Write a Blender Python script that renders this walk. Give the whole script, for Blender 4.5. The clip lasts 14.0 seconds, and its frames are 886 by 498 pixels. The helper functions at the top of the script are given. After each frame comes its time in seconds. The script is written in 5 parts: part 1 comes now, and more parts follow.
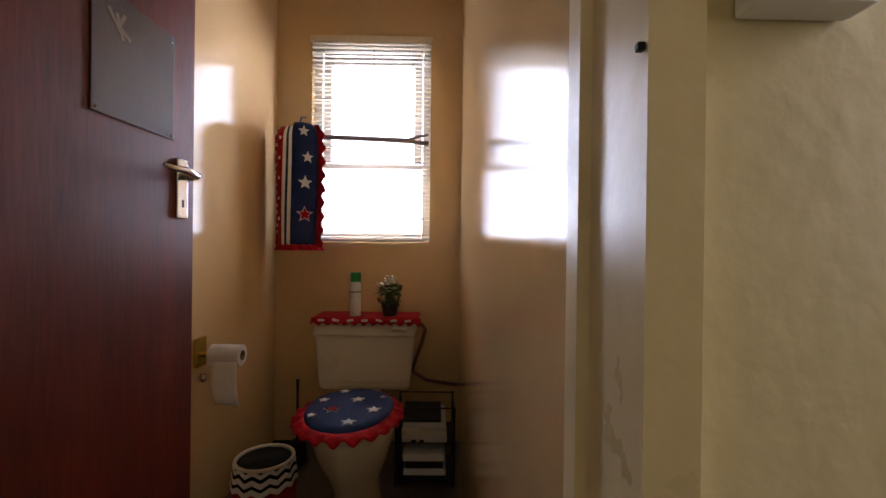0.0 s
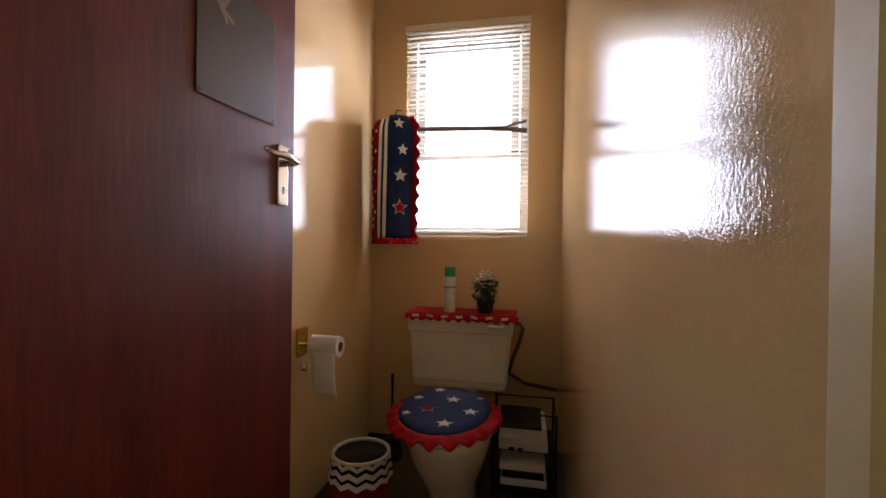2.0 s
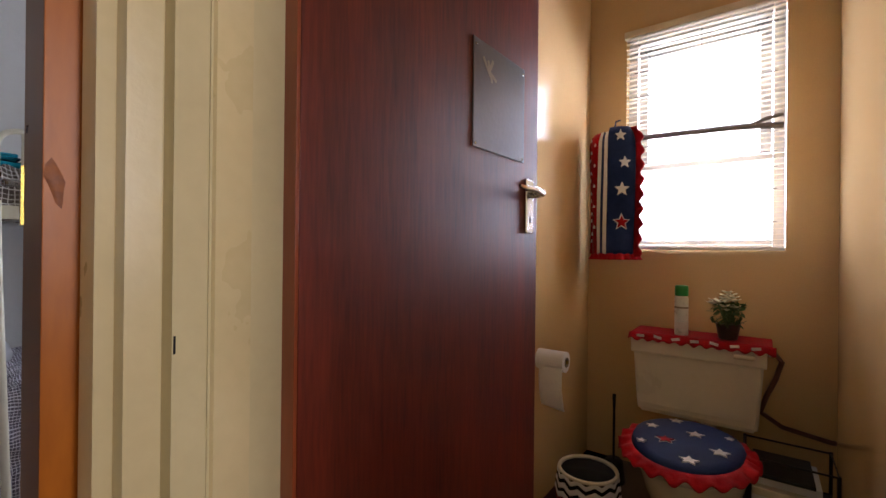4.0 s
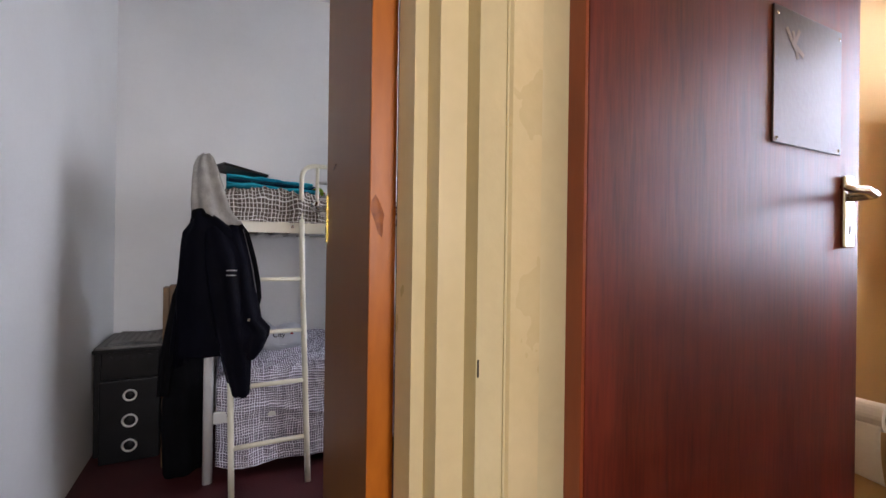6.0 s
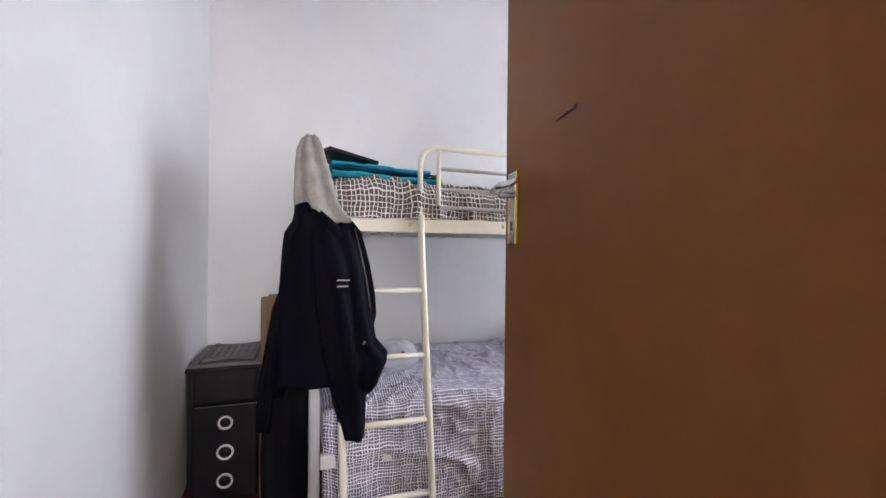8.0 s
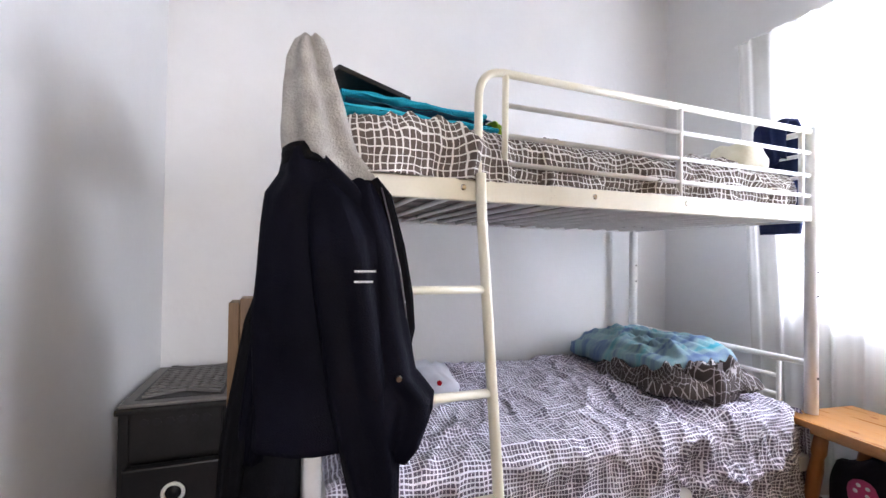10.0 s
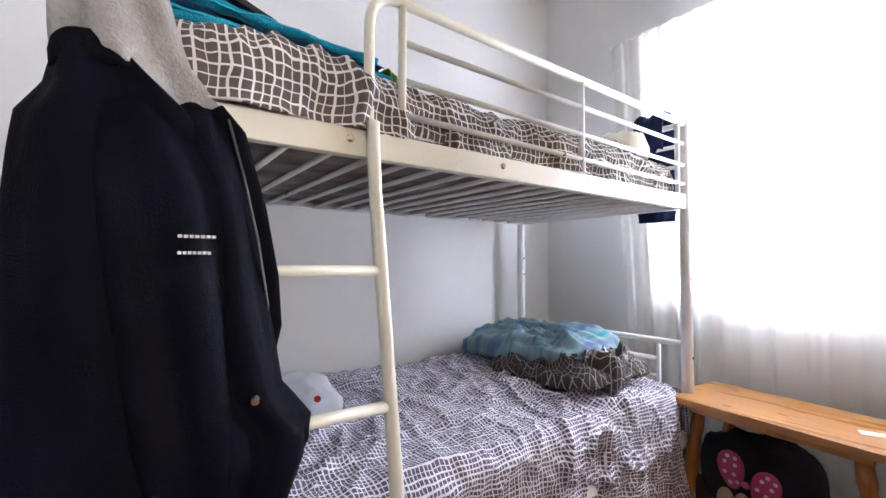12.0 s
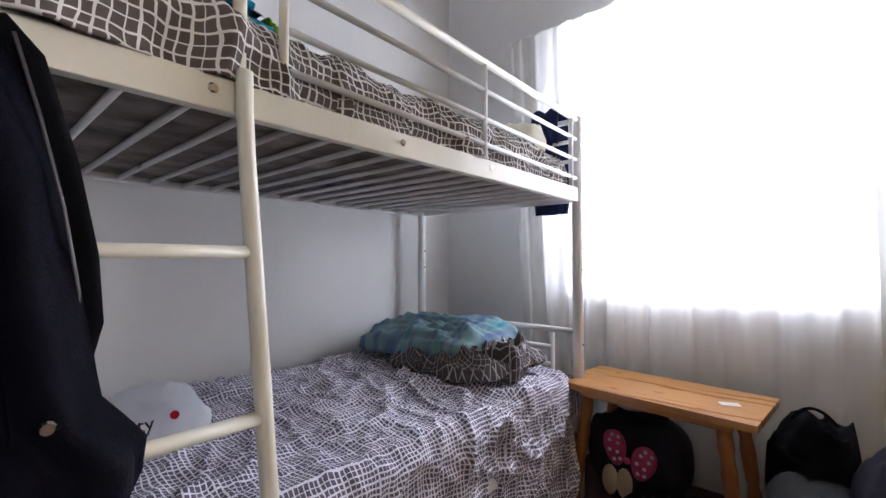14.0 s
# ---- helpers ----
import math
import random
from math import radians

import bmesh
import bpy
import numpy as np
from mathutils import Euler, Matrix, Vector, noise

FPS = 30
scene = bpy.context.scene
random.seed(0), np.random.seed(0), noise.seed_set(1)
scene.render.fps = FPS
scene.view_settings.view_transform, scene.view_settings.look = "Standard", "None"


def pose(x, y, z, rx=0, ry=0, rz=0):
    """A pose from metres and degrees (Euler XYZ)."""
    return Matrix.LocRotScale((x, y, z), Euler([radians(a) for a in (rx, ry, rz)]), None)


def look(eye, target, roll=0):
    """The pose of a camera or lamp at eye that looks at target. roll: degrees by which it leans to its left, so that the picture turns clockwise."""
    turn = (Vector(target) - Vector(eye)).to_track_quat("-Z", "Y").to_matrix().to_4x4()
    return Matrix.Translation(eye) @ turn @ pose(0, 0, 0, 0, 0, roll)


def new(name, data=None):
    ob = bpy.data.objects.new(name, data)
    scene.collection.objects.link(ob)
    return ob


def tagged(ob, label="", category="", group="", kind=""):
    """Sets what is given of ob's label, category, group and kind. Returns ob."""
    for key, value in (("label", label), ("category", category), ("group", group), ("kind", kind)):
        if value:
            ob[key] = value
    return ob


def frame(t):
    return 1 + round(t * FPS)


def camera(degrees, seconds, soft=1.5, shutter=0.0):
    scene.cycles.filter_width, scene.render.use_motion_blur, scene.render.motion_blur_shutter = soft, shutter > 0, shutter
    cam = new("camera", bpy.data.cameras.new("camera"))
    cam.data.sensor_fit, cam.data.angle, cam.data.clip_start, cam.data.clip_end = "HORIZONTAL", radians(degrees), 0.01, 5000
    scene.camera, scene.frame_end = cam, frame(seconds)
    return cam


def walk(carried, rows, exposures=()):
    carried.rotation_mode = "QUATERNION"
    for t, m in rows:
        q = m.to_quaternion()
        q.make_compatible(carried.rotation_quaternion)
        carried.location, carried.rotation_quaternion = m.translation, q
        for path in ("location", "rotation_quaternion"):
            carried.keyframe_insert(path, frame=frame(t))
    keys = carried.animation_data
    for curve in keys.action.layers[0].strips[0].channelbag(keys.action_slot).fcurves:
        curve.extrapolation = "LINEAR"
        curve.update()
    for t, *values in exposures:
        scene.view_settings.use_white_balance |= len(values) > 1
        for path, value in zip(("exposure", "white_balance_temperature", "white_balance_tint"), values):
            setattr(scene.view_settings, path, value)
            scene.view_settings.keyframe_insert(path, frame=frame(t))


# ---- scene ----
cam = camera(92.1, 14.0)
PATH = [
    (0, (-0.102, 0.028, 1.09), (-0.08, 2.028, 1.084), 0.7),
    (1.5, (-0.137, 0.152, 1.057), (-0.377, 2.138, 1.038), 0.8),
    (2, (-0.146, 0.144, 1.062), (-0.538, 2.105, 1.047), 0.8),
    (4.5, (-0.253, 0.005, 1.12), (-1.642, 1.445, 1.123), 0.6),
    (5, (-0.269, -0.012, 1.129), (-1.819, 1.253, 1.13), 0.6),
    (5.5, (-0.282, -0.019, 1.134), (-1.958, 1.073, 1.132), 0.6),
    (6, (-0.338, -0.036, 1.139), (-2.118, 0.876, 1.142), 0.8),
    (6.5, (-0.446, -0.072, 1.15), (-2.296, 0.688, 1.143), 0.7),
    (7, (-0.604, -0.114, 1.147), (-2.484, 0.567, 1.145), 0.8),
    (7.5, (-0.76, -0.148, 1.143), (-2.645, 0.522, 1.141), 0.6),
    (8.5, (-1.147, -0.155, 1.158), (-3.052, 0.455, 1.151), 0.6),
    (10.8, (-1.765, -0.153, 1.011), (-3.589, 0.665, 1.08), 0.6),
    (11, (-1.787, -0.143, 1.003), (-3.58, 0.74, 1.071), 0.4),
    (11.5, (-1.811, -0.105, 0.996), (-3.526, 0.921, 1.062), 0.3),
    (12, (-1.863, -0.073, 0.997), (-3.481, 1.1, 1.058), 0.2),
    (12.5, (-1.898, -0.045, 0.995), (-3.419, 1.251, 1.052), 0.2),
    (13, (-1.906, -0.022, 0.988), (-3.342, 1.37, 1.043), 0.1),
    (13.5, (-1.92, -0.008, 0.975), (-3.287, 1.451, 1.033), 0.1),
    (14, (-1.936, 0.003, 0.968), (-3.244, 1.515, 1.021), 0.1),
]
EXPOSURES = [(0.0, -0.6), (1.0, -0.45), (2.0, -0.42), (4.5, -0.12), (5.5, 0.2), (6.0, 0.42), (6.5, 0.55), (7.0, 0.78), (8.5, 1.22), (11.0, 1.5), (12.0, 1.33), (13.0, 1.0), (14.0, 0.65)]
walk(cam, [(t, look(eye, target, roll)) for t, eye, target, roll in PATH], EXPOSURES)
WC_W, BED_W, HALL_W = 86.0, 46.0, 29.0    # watts of daylight in the two windows and of the added hall lamp

# ---------------------------------------------------------------- world and light
world = bpy.data.worlds.new("sky_world")
scene.world = world
world.use_nodes = True
_n, _l = world.node_tree.nodes, world.node_tree.links
_sky = _n.new("ShaderNodeTexSky")
_sky.sky_type, _sky.sun_disc = "NISHITA", False
_sky.sun_elevation, _sky.sun_rotation = radians(50), radians(180)
_l.new(_sky.outputs[0], _n["Background"].inputs[0])
_n["Background"].inputs[1].default_value = 0.12

sun = new("sun", bpy.data.lights.new("sun", "SUN"))
sun.data.energy, sun.data.angle, sun.data.color = 1.2, radians(12), (1.0, 0.96, 0.9)
sun.matrix_world = look((0, -4, 8), (0, 0, 0))


def window_light(name, eye, target, w, h, watts, colour):
    lamp = new(name, bpy.data.lights.new(name, "AREA"))
    lamp.data.shape, lamp.data.size, lamp.data.size_y = "RECTANGLE", w, h
    lamp.data.energy, lamp.data.color = watts, colour
    lamp.matrix_world = look(eye, target)
    return lamp


# daylight in the toilet and bedroom windows, plus an added lamp in an unseen hall opening
window_light("toilet_window_light", (-0.48, 2.60, 1.69), (-0.48, 0, 1.69), 0.72, 1.2, WC_W, (0.73, 0.77, 1.0))
window_light("bedroom_window_light", (-2.35, 2.34, 1.51), (-2.35, 0, 1.51), 1.1, 1.42, BED_W, (0.775, 0.82, 1.0))
window_light("hall_window_light", (1.52, -0.02, 1.6), (0, -0.02, 1.6), 0.5, 1.1, HALL_W, (1.0, 0.95, 1.0))

# ---------------------------------------------------------------- materials


def nodes(name):
    m = bpy.data.materials.new(name)
    m.use_nodes = True
    return m, m.node_tree.nodes, m.node_tree.links, m.node_tree.nodes["Principled BSDF"]


def paint(name, c1, c2, rough=0.5, metal=0.0, big=3.0, fine=60.0, bump=0.05, stretch=(1, 1, 1), spread=0.12, coat=0.0, fine_mix=0.25, gloss=0.5, coat_rough=0.08):
    """A surface with broad stains from c1 to c2, fine grain and relief."""
    m, n, l, b = nodes(name)
    tc, mp = n.new("ShaderNodeTexCoord"), n.new("ShaderNodeMapping")
    mp.inputs["Scale"].default_value = stretch
    l.new(tc.outputs["Object"], mp.inputs[0])
    t1, t2 = n.new("ShaderNodeTexNoise"), n.new("ShaderNodeTexNoise")
    t1.inputs["Scale"].default_value, t1.inputs["Detail"].default_value = big, 5
    t2.inputs["Scale"].default_value, t2.inputs["Detail"].default_value = fine, 3
    l.new(mp.outputs[0], t1.inputs["Vector"]), l.new(mp.outputs[0], t2.inputs["Vector"])
    mix = n.new("ShaderNodeMix")
    mix.inputs[0].default_value = fine_mix
    l.new(t1.outputs["Fac"], mix.inputs[2]), l.new(t2.outputs["Fac"], mix.inputs[3])
    r = n.new("ShaderNodeValToRGB")
    r.color_ramp.elements[0].position, r.color_ramp.elements[1].position = 0.32, 0.68
    r.color_ramp.elements[0].color, r.color_ramp.elements[1].color = (*c1, 1), (*c2, 1)
    l.new(mix.outputs[0], r.inputs[0]), l.new(r.outputs[0], b.inputs["Base Color"])
    mr = n.new("ShaderNodeMapRange")
    mr.inputs[3].default_value, mr.inputs[4].default_value = max(0.02, rough - spread), min(1, rough + spread)
    l.new(t1.outputs["Fac"], mr.inputs[0]), l.new(mr.outputs[0], b.inputs["Roughness"])
    bp = n.new("ShaderNodeBump")
    bp.inputs["Strength"].default_value, bp.inputs["Distance"].default_value = bump, 0.01
    l.new(t2.outputs["Fac"], bp.inputs["Height"]), l.new(bp.outputs[0], b.inputs["Normal"])
    b.inputs["Metallic"].default_value = metal
    b.inputs["Specular IOR Level"].default_value = gloss
    b.inputs["Coat Weight"].default_value, b.inputs["Coat Roughness"].default_value = coat, coat_rough
    return m


def enamel(name, c1, c2, ripple=0.12):
    """Glossy brushed enamel with an orange-peel relief, rougher in patches."""
    m = paint(name, c1, c2, 0.035, 0, 1.6, 170, ripple, spread=0.02)
    m.node_tree.nodes["Principled BSDF"].inputs["IOR"].default_value = 1.6
    return m


def grid_cloth(name, ground, line, step=0.029, width=0.085, wobble=0.011, rough=0.85, shade=0.65):
    """Woven cotton with a hand-drawn grid of pale lines, laid out by the cloth's own UVs in metres."""
    m, n, l, b = nodes(name)
    uv = n.new("ShaderNodeUVMap")
    wob = n.new("ShaderNodeTexNoise")
    wob.inputs["Scale"].default_value, wob.inputs["Detail"].default_value = 9, 2
    l.new(uv.outputs[0], wob.inputs["Vector"])
    sub = n.new("ShaderNodeVectorMath"); sub.operation = "SUBTRACT"; sub.inputs[1].default_value = (0.5, 0.5, 0.5)
    l.new(wob.outputs["Color"], sub.inputs[0])
    sc = n.new("ShaderNodeVectorMath"); sc.operation = "SCALE"; sc.inputs["Scale"].default_value = wobble * 3
    l.new(sub.outputs[0], sc.inputs[0])
    add = n.new("ShaderNodeVectorMath"); add.operation = "ADD"
    l.new(uv.outputs[0], add.inputs[0]), l.new(sc.outputs[0], add.inputs[1])
    sep = n.new("ShaderNodeSeparateXYZ"); l.new(add.outputs[0], sep.inputs[0])
    lines = []
    for axis, other, k in ((0, 1, 1.0), (1, 0, 1.17)):
        d = n.new("ShaderNodeMath"); d.operation = "MULTIPLY"; d.inputs[1].default_value = k / step
        l.new(sep.outputs[axis], d.inputs[0])
        pp = n.new("ShaderNodeMath"); pp.operation = "PINGPONG"; pp.inputs[1].default_value = 0.5
        l.new(d.outputs[0], pp.inputs[0])
        fl = n.new("ShaderNodeMath"); fl.operation = "ROUND"; l.new(d.outputs[0], fl.inputs[0])
        wn = n.new("ShaderNodeTexWhiteNoise"); wn.noise_dimensions = "1D"; l.new(fl.outputs[0], wn.inputs["W"])
        wd = n.new("ShaderNodeMath"); wd.operation = "MULTIPLY_ADD"; wd.inputs[1].default_value = width * 1.3; wd.inputs[2].default_value = width * 0.5
        l.new(wn.outputs[0], wd.inputs[0])
        lt = n.new("ShaderNodeMath"); lt.operation = "LESS_THAN"
        l.new(pp.outputs[0], lt.inputs[0]), l.new(wd.outputs[0], lt.inputs[1])
        lines.append(lt)
    mx = n.new("ShaderNodeMath"); mx.operation = "MAXIMUM"
    l.new(lines[0].outputs[0], mx.inputs[0]), l.new(lines[1].outputs[0], mx.inputs[1])
    nz = n.new("ShaderNodeTexNoise"); nz.inputs["Scale"].default_value = 26; l.new(uv.outputs[0], nz.inputs["Vector"])
    gm = n.new("ShaderNodeMix"); gm.data_type = "RGBA"; gm.inputs[6].default_value = (*[c * shade for c in ground], 1); gm.inputs[7].default_value = (*[c * 1.3 for c in ground], 1)
    l.new(nz.outputs["Fac"], gm.inputs[0])
    cm = n.new("ShaderNodeMix"); cm.data_type = "RGBA"; cm.inputs[7].default_value = (*line, 1)
    l.new(mx.outputs[0], cm.inputs[0]), l.new(gm.outputs[2], cm.inputs[6]), l.new(cm.outputs[2], b.inputs["Base Color"])
    weave = n.new("ShaderNodeTexNoise"); weave.inputs["Scale"].default_value = 500; l.new(uv.outputs[0], weave.inputs["Vector"])
    bp = n.new("ShaderNodeBump"); bp.inputs["Strength"].default_value, bp.inputs["Distance"].default_value = 0.15, 0.002
    l.new(weave.outputs["Fac"], bp.inputs["Height"]), l.new(bp.outputs[0], b.inputs["Normal"])
    b.inputs["Roughness"].default_value = rough
    b.inputs["Specular IOR Level"].default_value = 0.15
    return m


def sheer(name, colour, clear):
    """Thin net curtain: light passes through the threads and between them."""
    m, n, l, b = nodes(name)
    b.inputs["Base Color"].default_value, b.inputs["Roughness"].default_value = (*colour, 1), 0.9
    tl, tp = n.new("ShaderNodeBsdfTranslucent"), n.new("ShaderNodeBsdfTransparent")
    tl.inputs[0].default_value = (*colour, 1)
    a, c = n.new("ShaderNodeMixShader"), n.new("ShaderNodeMixShader")
    a.inputs[0].default_value = 0.7
    tc, nz = n.new("ShaderNodeTexCoord"), n.new("ShaderNodeTexNoise")
    nz.inputs["Scale"].default_value, nz.inputs["Detail"].default_value = 5, 4
    l.new(tc.outputs["Object"], nz.inputs["Vector"])
    mr = n.new("ShaderNodeMapRange"); mr.inputs[3].default_value, mr.inputs[4].default_value = clear * 0.7, clear * 1.3
    l.new(nz.outputs["Fac"], mr.inputs[0]), l.new(mr.outputs[0], c.inputs[0])
    l.new(b.outputs[0], a.inputs[1]), l.new(tl.outputs[0], a.inputs[2])
    l.new(a.outputs[0], c.inputs[1]), l.new(tp.outputs[0], c.inputs[2])
    l.new(c.outputs[0], n["Material Output"].inputs[0])
    return m


def glass(name, rough=0.0):
    m, n, l, b = nodes(name)
    b.inputs["Transmission Weight"].default_value, b.inputs["Roughness"].default_value, b.inputs["IOR"].default_value = 1, rough, 1.45
    return m


WC_WALL = enamel("ochre_gloss_enamel", (0.58, 0.39, 0.185), (0.67, 0.465, 0.24), 0.055)
WC_WALL_FLAT = enamel("ochre_gloss_enamel_smooth", (0.58, 0.39, 0.185), (0.67, 0.465, 0.24), 0.03)
HALL_WALL = paint("cream_wall_paint", (0.56, 0.47, 0.27), (0.66, 0.57, 0.34), 0.38, big=2.5, fine=45, bump=0.08)
FRAME_CREAM = paint("cream_gloss_frame", (0.60, 0.49, 0.27), (0.70, 0.58, 0.34), 0.3, big=4, fine=50, bump=0.06)
BED_WALL = paint("white_wall_paint", (0.66, 0.66, 0.655), (0.76, 0.76, 0.755), 0.45, big=1.3, fine=38, bump=0.1, fine_mix=0.1)
CEILING = paint("ceiling_white", (0.72, 0.71, 0.69), (0.8, 0.79, 0.77), 0.8)
FLOOR_RED = paint("dark_red_floor", (0.035, 0.006, 0.008), (0.075, 0.012, 0.014), 0.55, big=5, fine=150, bump=0.2)
FLOOR_WC = paint("dark_wc_floor", (0.06, 0.045, 0.035), (0.12, 0.09, 0.07), 0.45, big=5, fine=80)
MAHOGANY = paint("mahogany_varnish", (0.064, 0.0082, 0.0042), (0.172, 0.0225, 0.009), 0.46, big=2.2, fine=22, bump=0.03, stretch=(1, 7, 0.55), spread=0.08, coat=0.10, fine_mix=0.45, coat_rough=0.24, gloss=0.3)
BROWN_DOOR = paint("brown_door_paint", (0.185, 0.066, 0.011), (0.245, 0.096, 0.018), 0.45, big=2.5, fine=24, bump=0.03, stretch=(0.8, 1, 0.6), spread=0.06, fine_mix=0.2, gloss=0.22)
PINE_EDGE = paint("varnished_orange_edge", (0.30, 0.075, 0.004), (0.52, 0.155, 0.012), 0.36, big=9, fine=70, bump=0.05, stretch=(1, 1, 0.25), gloss=0.35)
RED_EDGE = paint("varnished_red_edge", (0.19, 0.034, 0.011), (0.33, 0.068, 0.02), 0.3, big=9, fine=60, bump=0.05, stretch=(1, 1, 0.2), coat=0.2)
KNOT = paint("timber_knot", (0.15, 0.034, 0.004), (0.36, 0.10, 0.010), 0.45, big=60, fine=90, bump=0.05, gloss=0.3)
BENCH_PINE = paint("varnished_pine", (0.36, 0.150, 0.035), (0.50, 0.235, 0.065), 0.3, big=5, fine=36, bump=0.04, stretch=(0.35, 5, 1), coat=0.25, fine_mix=0.45)
BENCH_LEG = paint("turned_pine_leg", (0.26, 0.09, 0.02), (0.38, 0.15, 0.04), 0.35, big=8, fine=50, bump=0.04, stretch=(3, 3, 0.5), coat=0.2)
WHITE_METAL = paint("white_enamel_metal", (0.70, 0.70, 0.68), (0.80, 0.80, 0.79), 0.32, big=8, fine=120, bump=0.03)
CREAM_METAL = paint("yellowed_enamel_metal", (0.74, 0.71, 0.58), (0.82, 0.79, 0.66), 0.32, big=8, fine=120, bump=0.03)
CHROME = paint("worn_chrome", (0.6, 0.58, 0.54), (0.75, 0.73, 0.7), 0.2, 1.0, 12, 90, 0.02)
BRASS = paint("brass", (0.62, 0.44, 0.10), (0.75, 0.56, 0.16), 0.22, 1.0, 12, 90, 0.02)
DARK_METAL = paint("dark_grey_plate", (0.06, 0.05, 0.056), (0.075, 0.064, 0.07), 0.3, 0.1, 8, 90, 0.04, spread=0.03)
BLACK = paint("black_plastic", (0.004, 0.004, 0.005), (0.010, 0.010, 0.011), 0.4, big=8, fine=90, bump=0.05, gloss=0.3)
BLACK_CLOTH = paint("black_cloth", (0.003, 0.003, 0.004), (0.007, 0.007, 0.009), 0.9, big=8, fine=200, bump=0.3, gloss=0.08)
GREY_PLASTIC = paint("dark_grey_plastic", (0.009, 0.0085, 0.0085), (0.018, 0.017, 0.017), 0.55, big=8, fine=120, bump=0.1, gloss=0.2)
NAVY = paint("navy_shell_fabric", (0.0025, 0.0025, 0.005), (0.0055, 0.0055, 0.011), 0.62, big=6, fine=260, bump=0.25, gloss=0.045)
NAVY_BLUE = paint("navy_cloth", (0.012, 0.018, 0.06), (0.025, 0.035, 0.10), 0.85, big=12, fine=200, bump=0.3, gloss=0.08)
GREY_FLEECE = paint("grey_fleece", (0.27, 0.255, 0.235), (0.42, 0.40, 0.37), 0.95, big=20, fine=180, bump=0.5, gloss=0.08)
TURQ = paint("turquoise_towel", (0.012, 0.31, 0.48), (0.045, 0.48, 0.63), 0.95, big=9, fine=260, bump=0.6, gloss=0.08)
TEAL_DARK = paint("dark_blue_towel_stripe", (0.02, 0.06, 0.10), (0.03, 0.10, 0.16), 0.95, big=9, fine=260, bump=0.6, gloss=0.08)
LIME = paint("lime_towel_edge", (0.25, 0.45, 0.04), (0.38, 0.58, 0.07), 0.95, big=9, fine=260, bump=0.5, gloss=0.08)
CERAMIC = paint("cream_ceramic", (0.66, 0.59, 0.46), (0.72, 0.65, 0.52), 0.14, big=3, fine=20, bump=0.01, spread=0.04)
CISTERN = paint("cistern_plastic", (0.64, 0.585, 0.48), (0.70, 0.65, 0.55), 0.3, big=3, fine=40, bump=0.02)
STAR_BLUE = paint("blue_cover_cloth", (0.010, 0.022, 0.085), (0.022, 0.04, 0.13), 0.55, big=14, fine=220, bump=0.3, gloss=0.08)
RED_CLOTH = paint("red_ruffle_cloth", (0.22, 0.003, 0.008), (0.42, 0.007, 0.014), 0.6, big=25, fine=200, bump=0.3, gloss=0.08)
WHITE_CLOTH = paint("white_cloth", (0.68, 0.67, 0.68), (0.80, 0.79, 0.8), 0.8, big=14, fine=220, bump=0.2, gloss=0.08)
PAPER = paint("white_paper", (0.74, 0.73, 0.75), (0.82, 0.81, 0.82), 0.9, big=10, fine=120, bump=0.1, gloss=0.08)
CARD = paint("cardboard_tube", (0.22, 0.18, 0.15), (0.3, 0.26, 0.2), 0.9)
GREEN_CAP = paint("green_plastic", (0.005, 0.20, 0.03), (0.01, 0.27, 0.05), 0.35, bump=0.01)
CAN = paint("printed_can", (0.55, 0.58, 0.56), (0.68, 0.70, 0.68), 0.3, 0.1, 30, 90, 0.01)
LEAF = paint("artificial_leaf", (0.02, 0.06, 0.015), (0.05, 0.12, 0.03), 0.6, big=40, fine=120)
PETAL = paint("cream_petal", (0.70, 0.66, 0.50), (0.80, 0.78, 0.64), 0.7, big=40, fine=120)
POT = paint("dark_pot", (0.025, 0.022, 0.02), (0.05, 0.045, 0.04), 0.4, gloss=0.3)
HOSE = paint("brown_hose", (0.09, 0.035, 0.025), (0.15, 0.06, 0.04), 0.4)
BLIND = paint("blind_slat", (0.60, 0.52, 0.38), (0.70, 0.62, 0.47), 0.4, big=5, fine=60, bump=0.02)
STEEL_WIN = paint("window_steel_white", (0.55, 0.53, 0.50), (0.68, 0.66, 0.63), 0.4, big=6, fine=60)
BAR = paint("burglar_bar", (0.18, 0.17, 0.16), (0.28, 0.26, 0.25), 0.45)
SLAT_GREY = paint("grey_bunched_slat", (0.16, 0.14, 0.13), (0.26, 0.23, 0.21), 0.5)
BOARD_WOOD = paint("brown_board", (0.11, 0.055, 0.022), (0.18, 0.10, 0.04), 0.5, big=6, fine=40, stretch=(1, 6, 0.5), fine_mix=0.5)
BASE_BOARD = paint("grey_stained_board", (0.06, 0.042, 0.036), (0.40, 0.34, 0.30), 0.85, big=9, fine=45, bump=0.5, stretch=(1, 0.6, 1), fine_mix=0.3)
PLAID = grid_cloth("plaid_bed_cotton", (0.155, 0.135, 0.19), (0.86, 0.85, 0.95), 0.0130, 0.115, 0.010)
PLAID_UP = grid_cloth("plaid_duvet_cotton", (0.13, 0.105, 0.092), (0.76, 0.74, 0.71), 0.0205, 0.085, 0.012)
PLAID_DARK = grid_cloth("dark_check_cotton", (0.085, 0.072, 0.07), (0.45, 0.43, 0.44), 0.042, 0.05)
LID = paint("lid_lattice_grey", (0.12, 0.112, 0.108), (0.19, 0.18, 0.17), 0.5, big=10, fine=120, bump=0.1, gloss=0.3)
PINK = paint("pink_bow", (0.50, 0.05, 0.16), (0.62, 0.08, 0.22), 0.6)
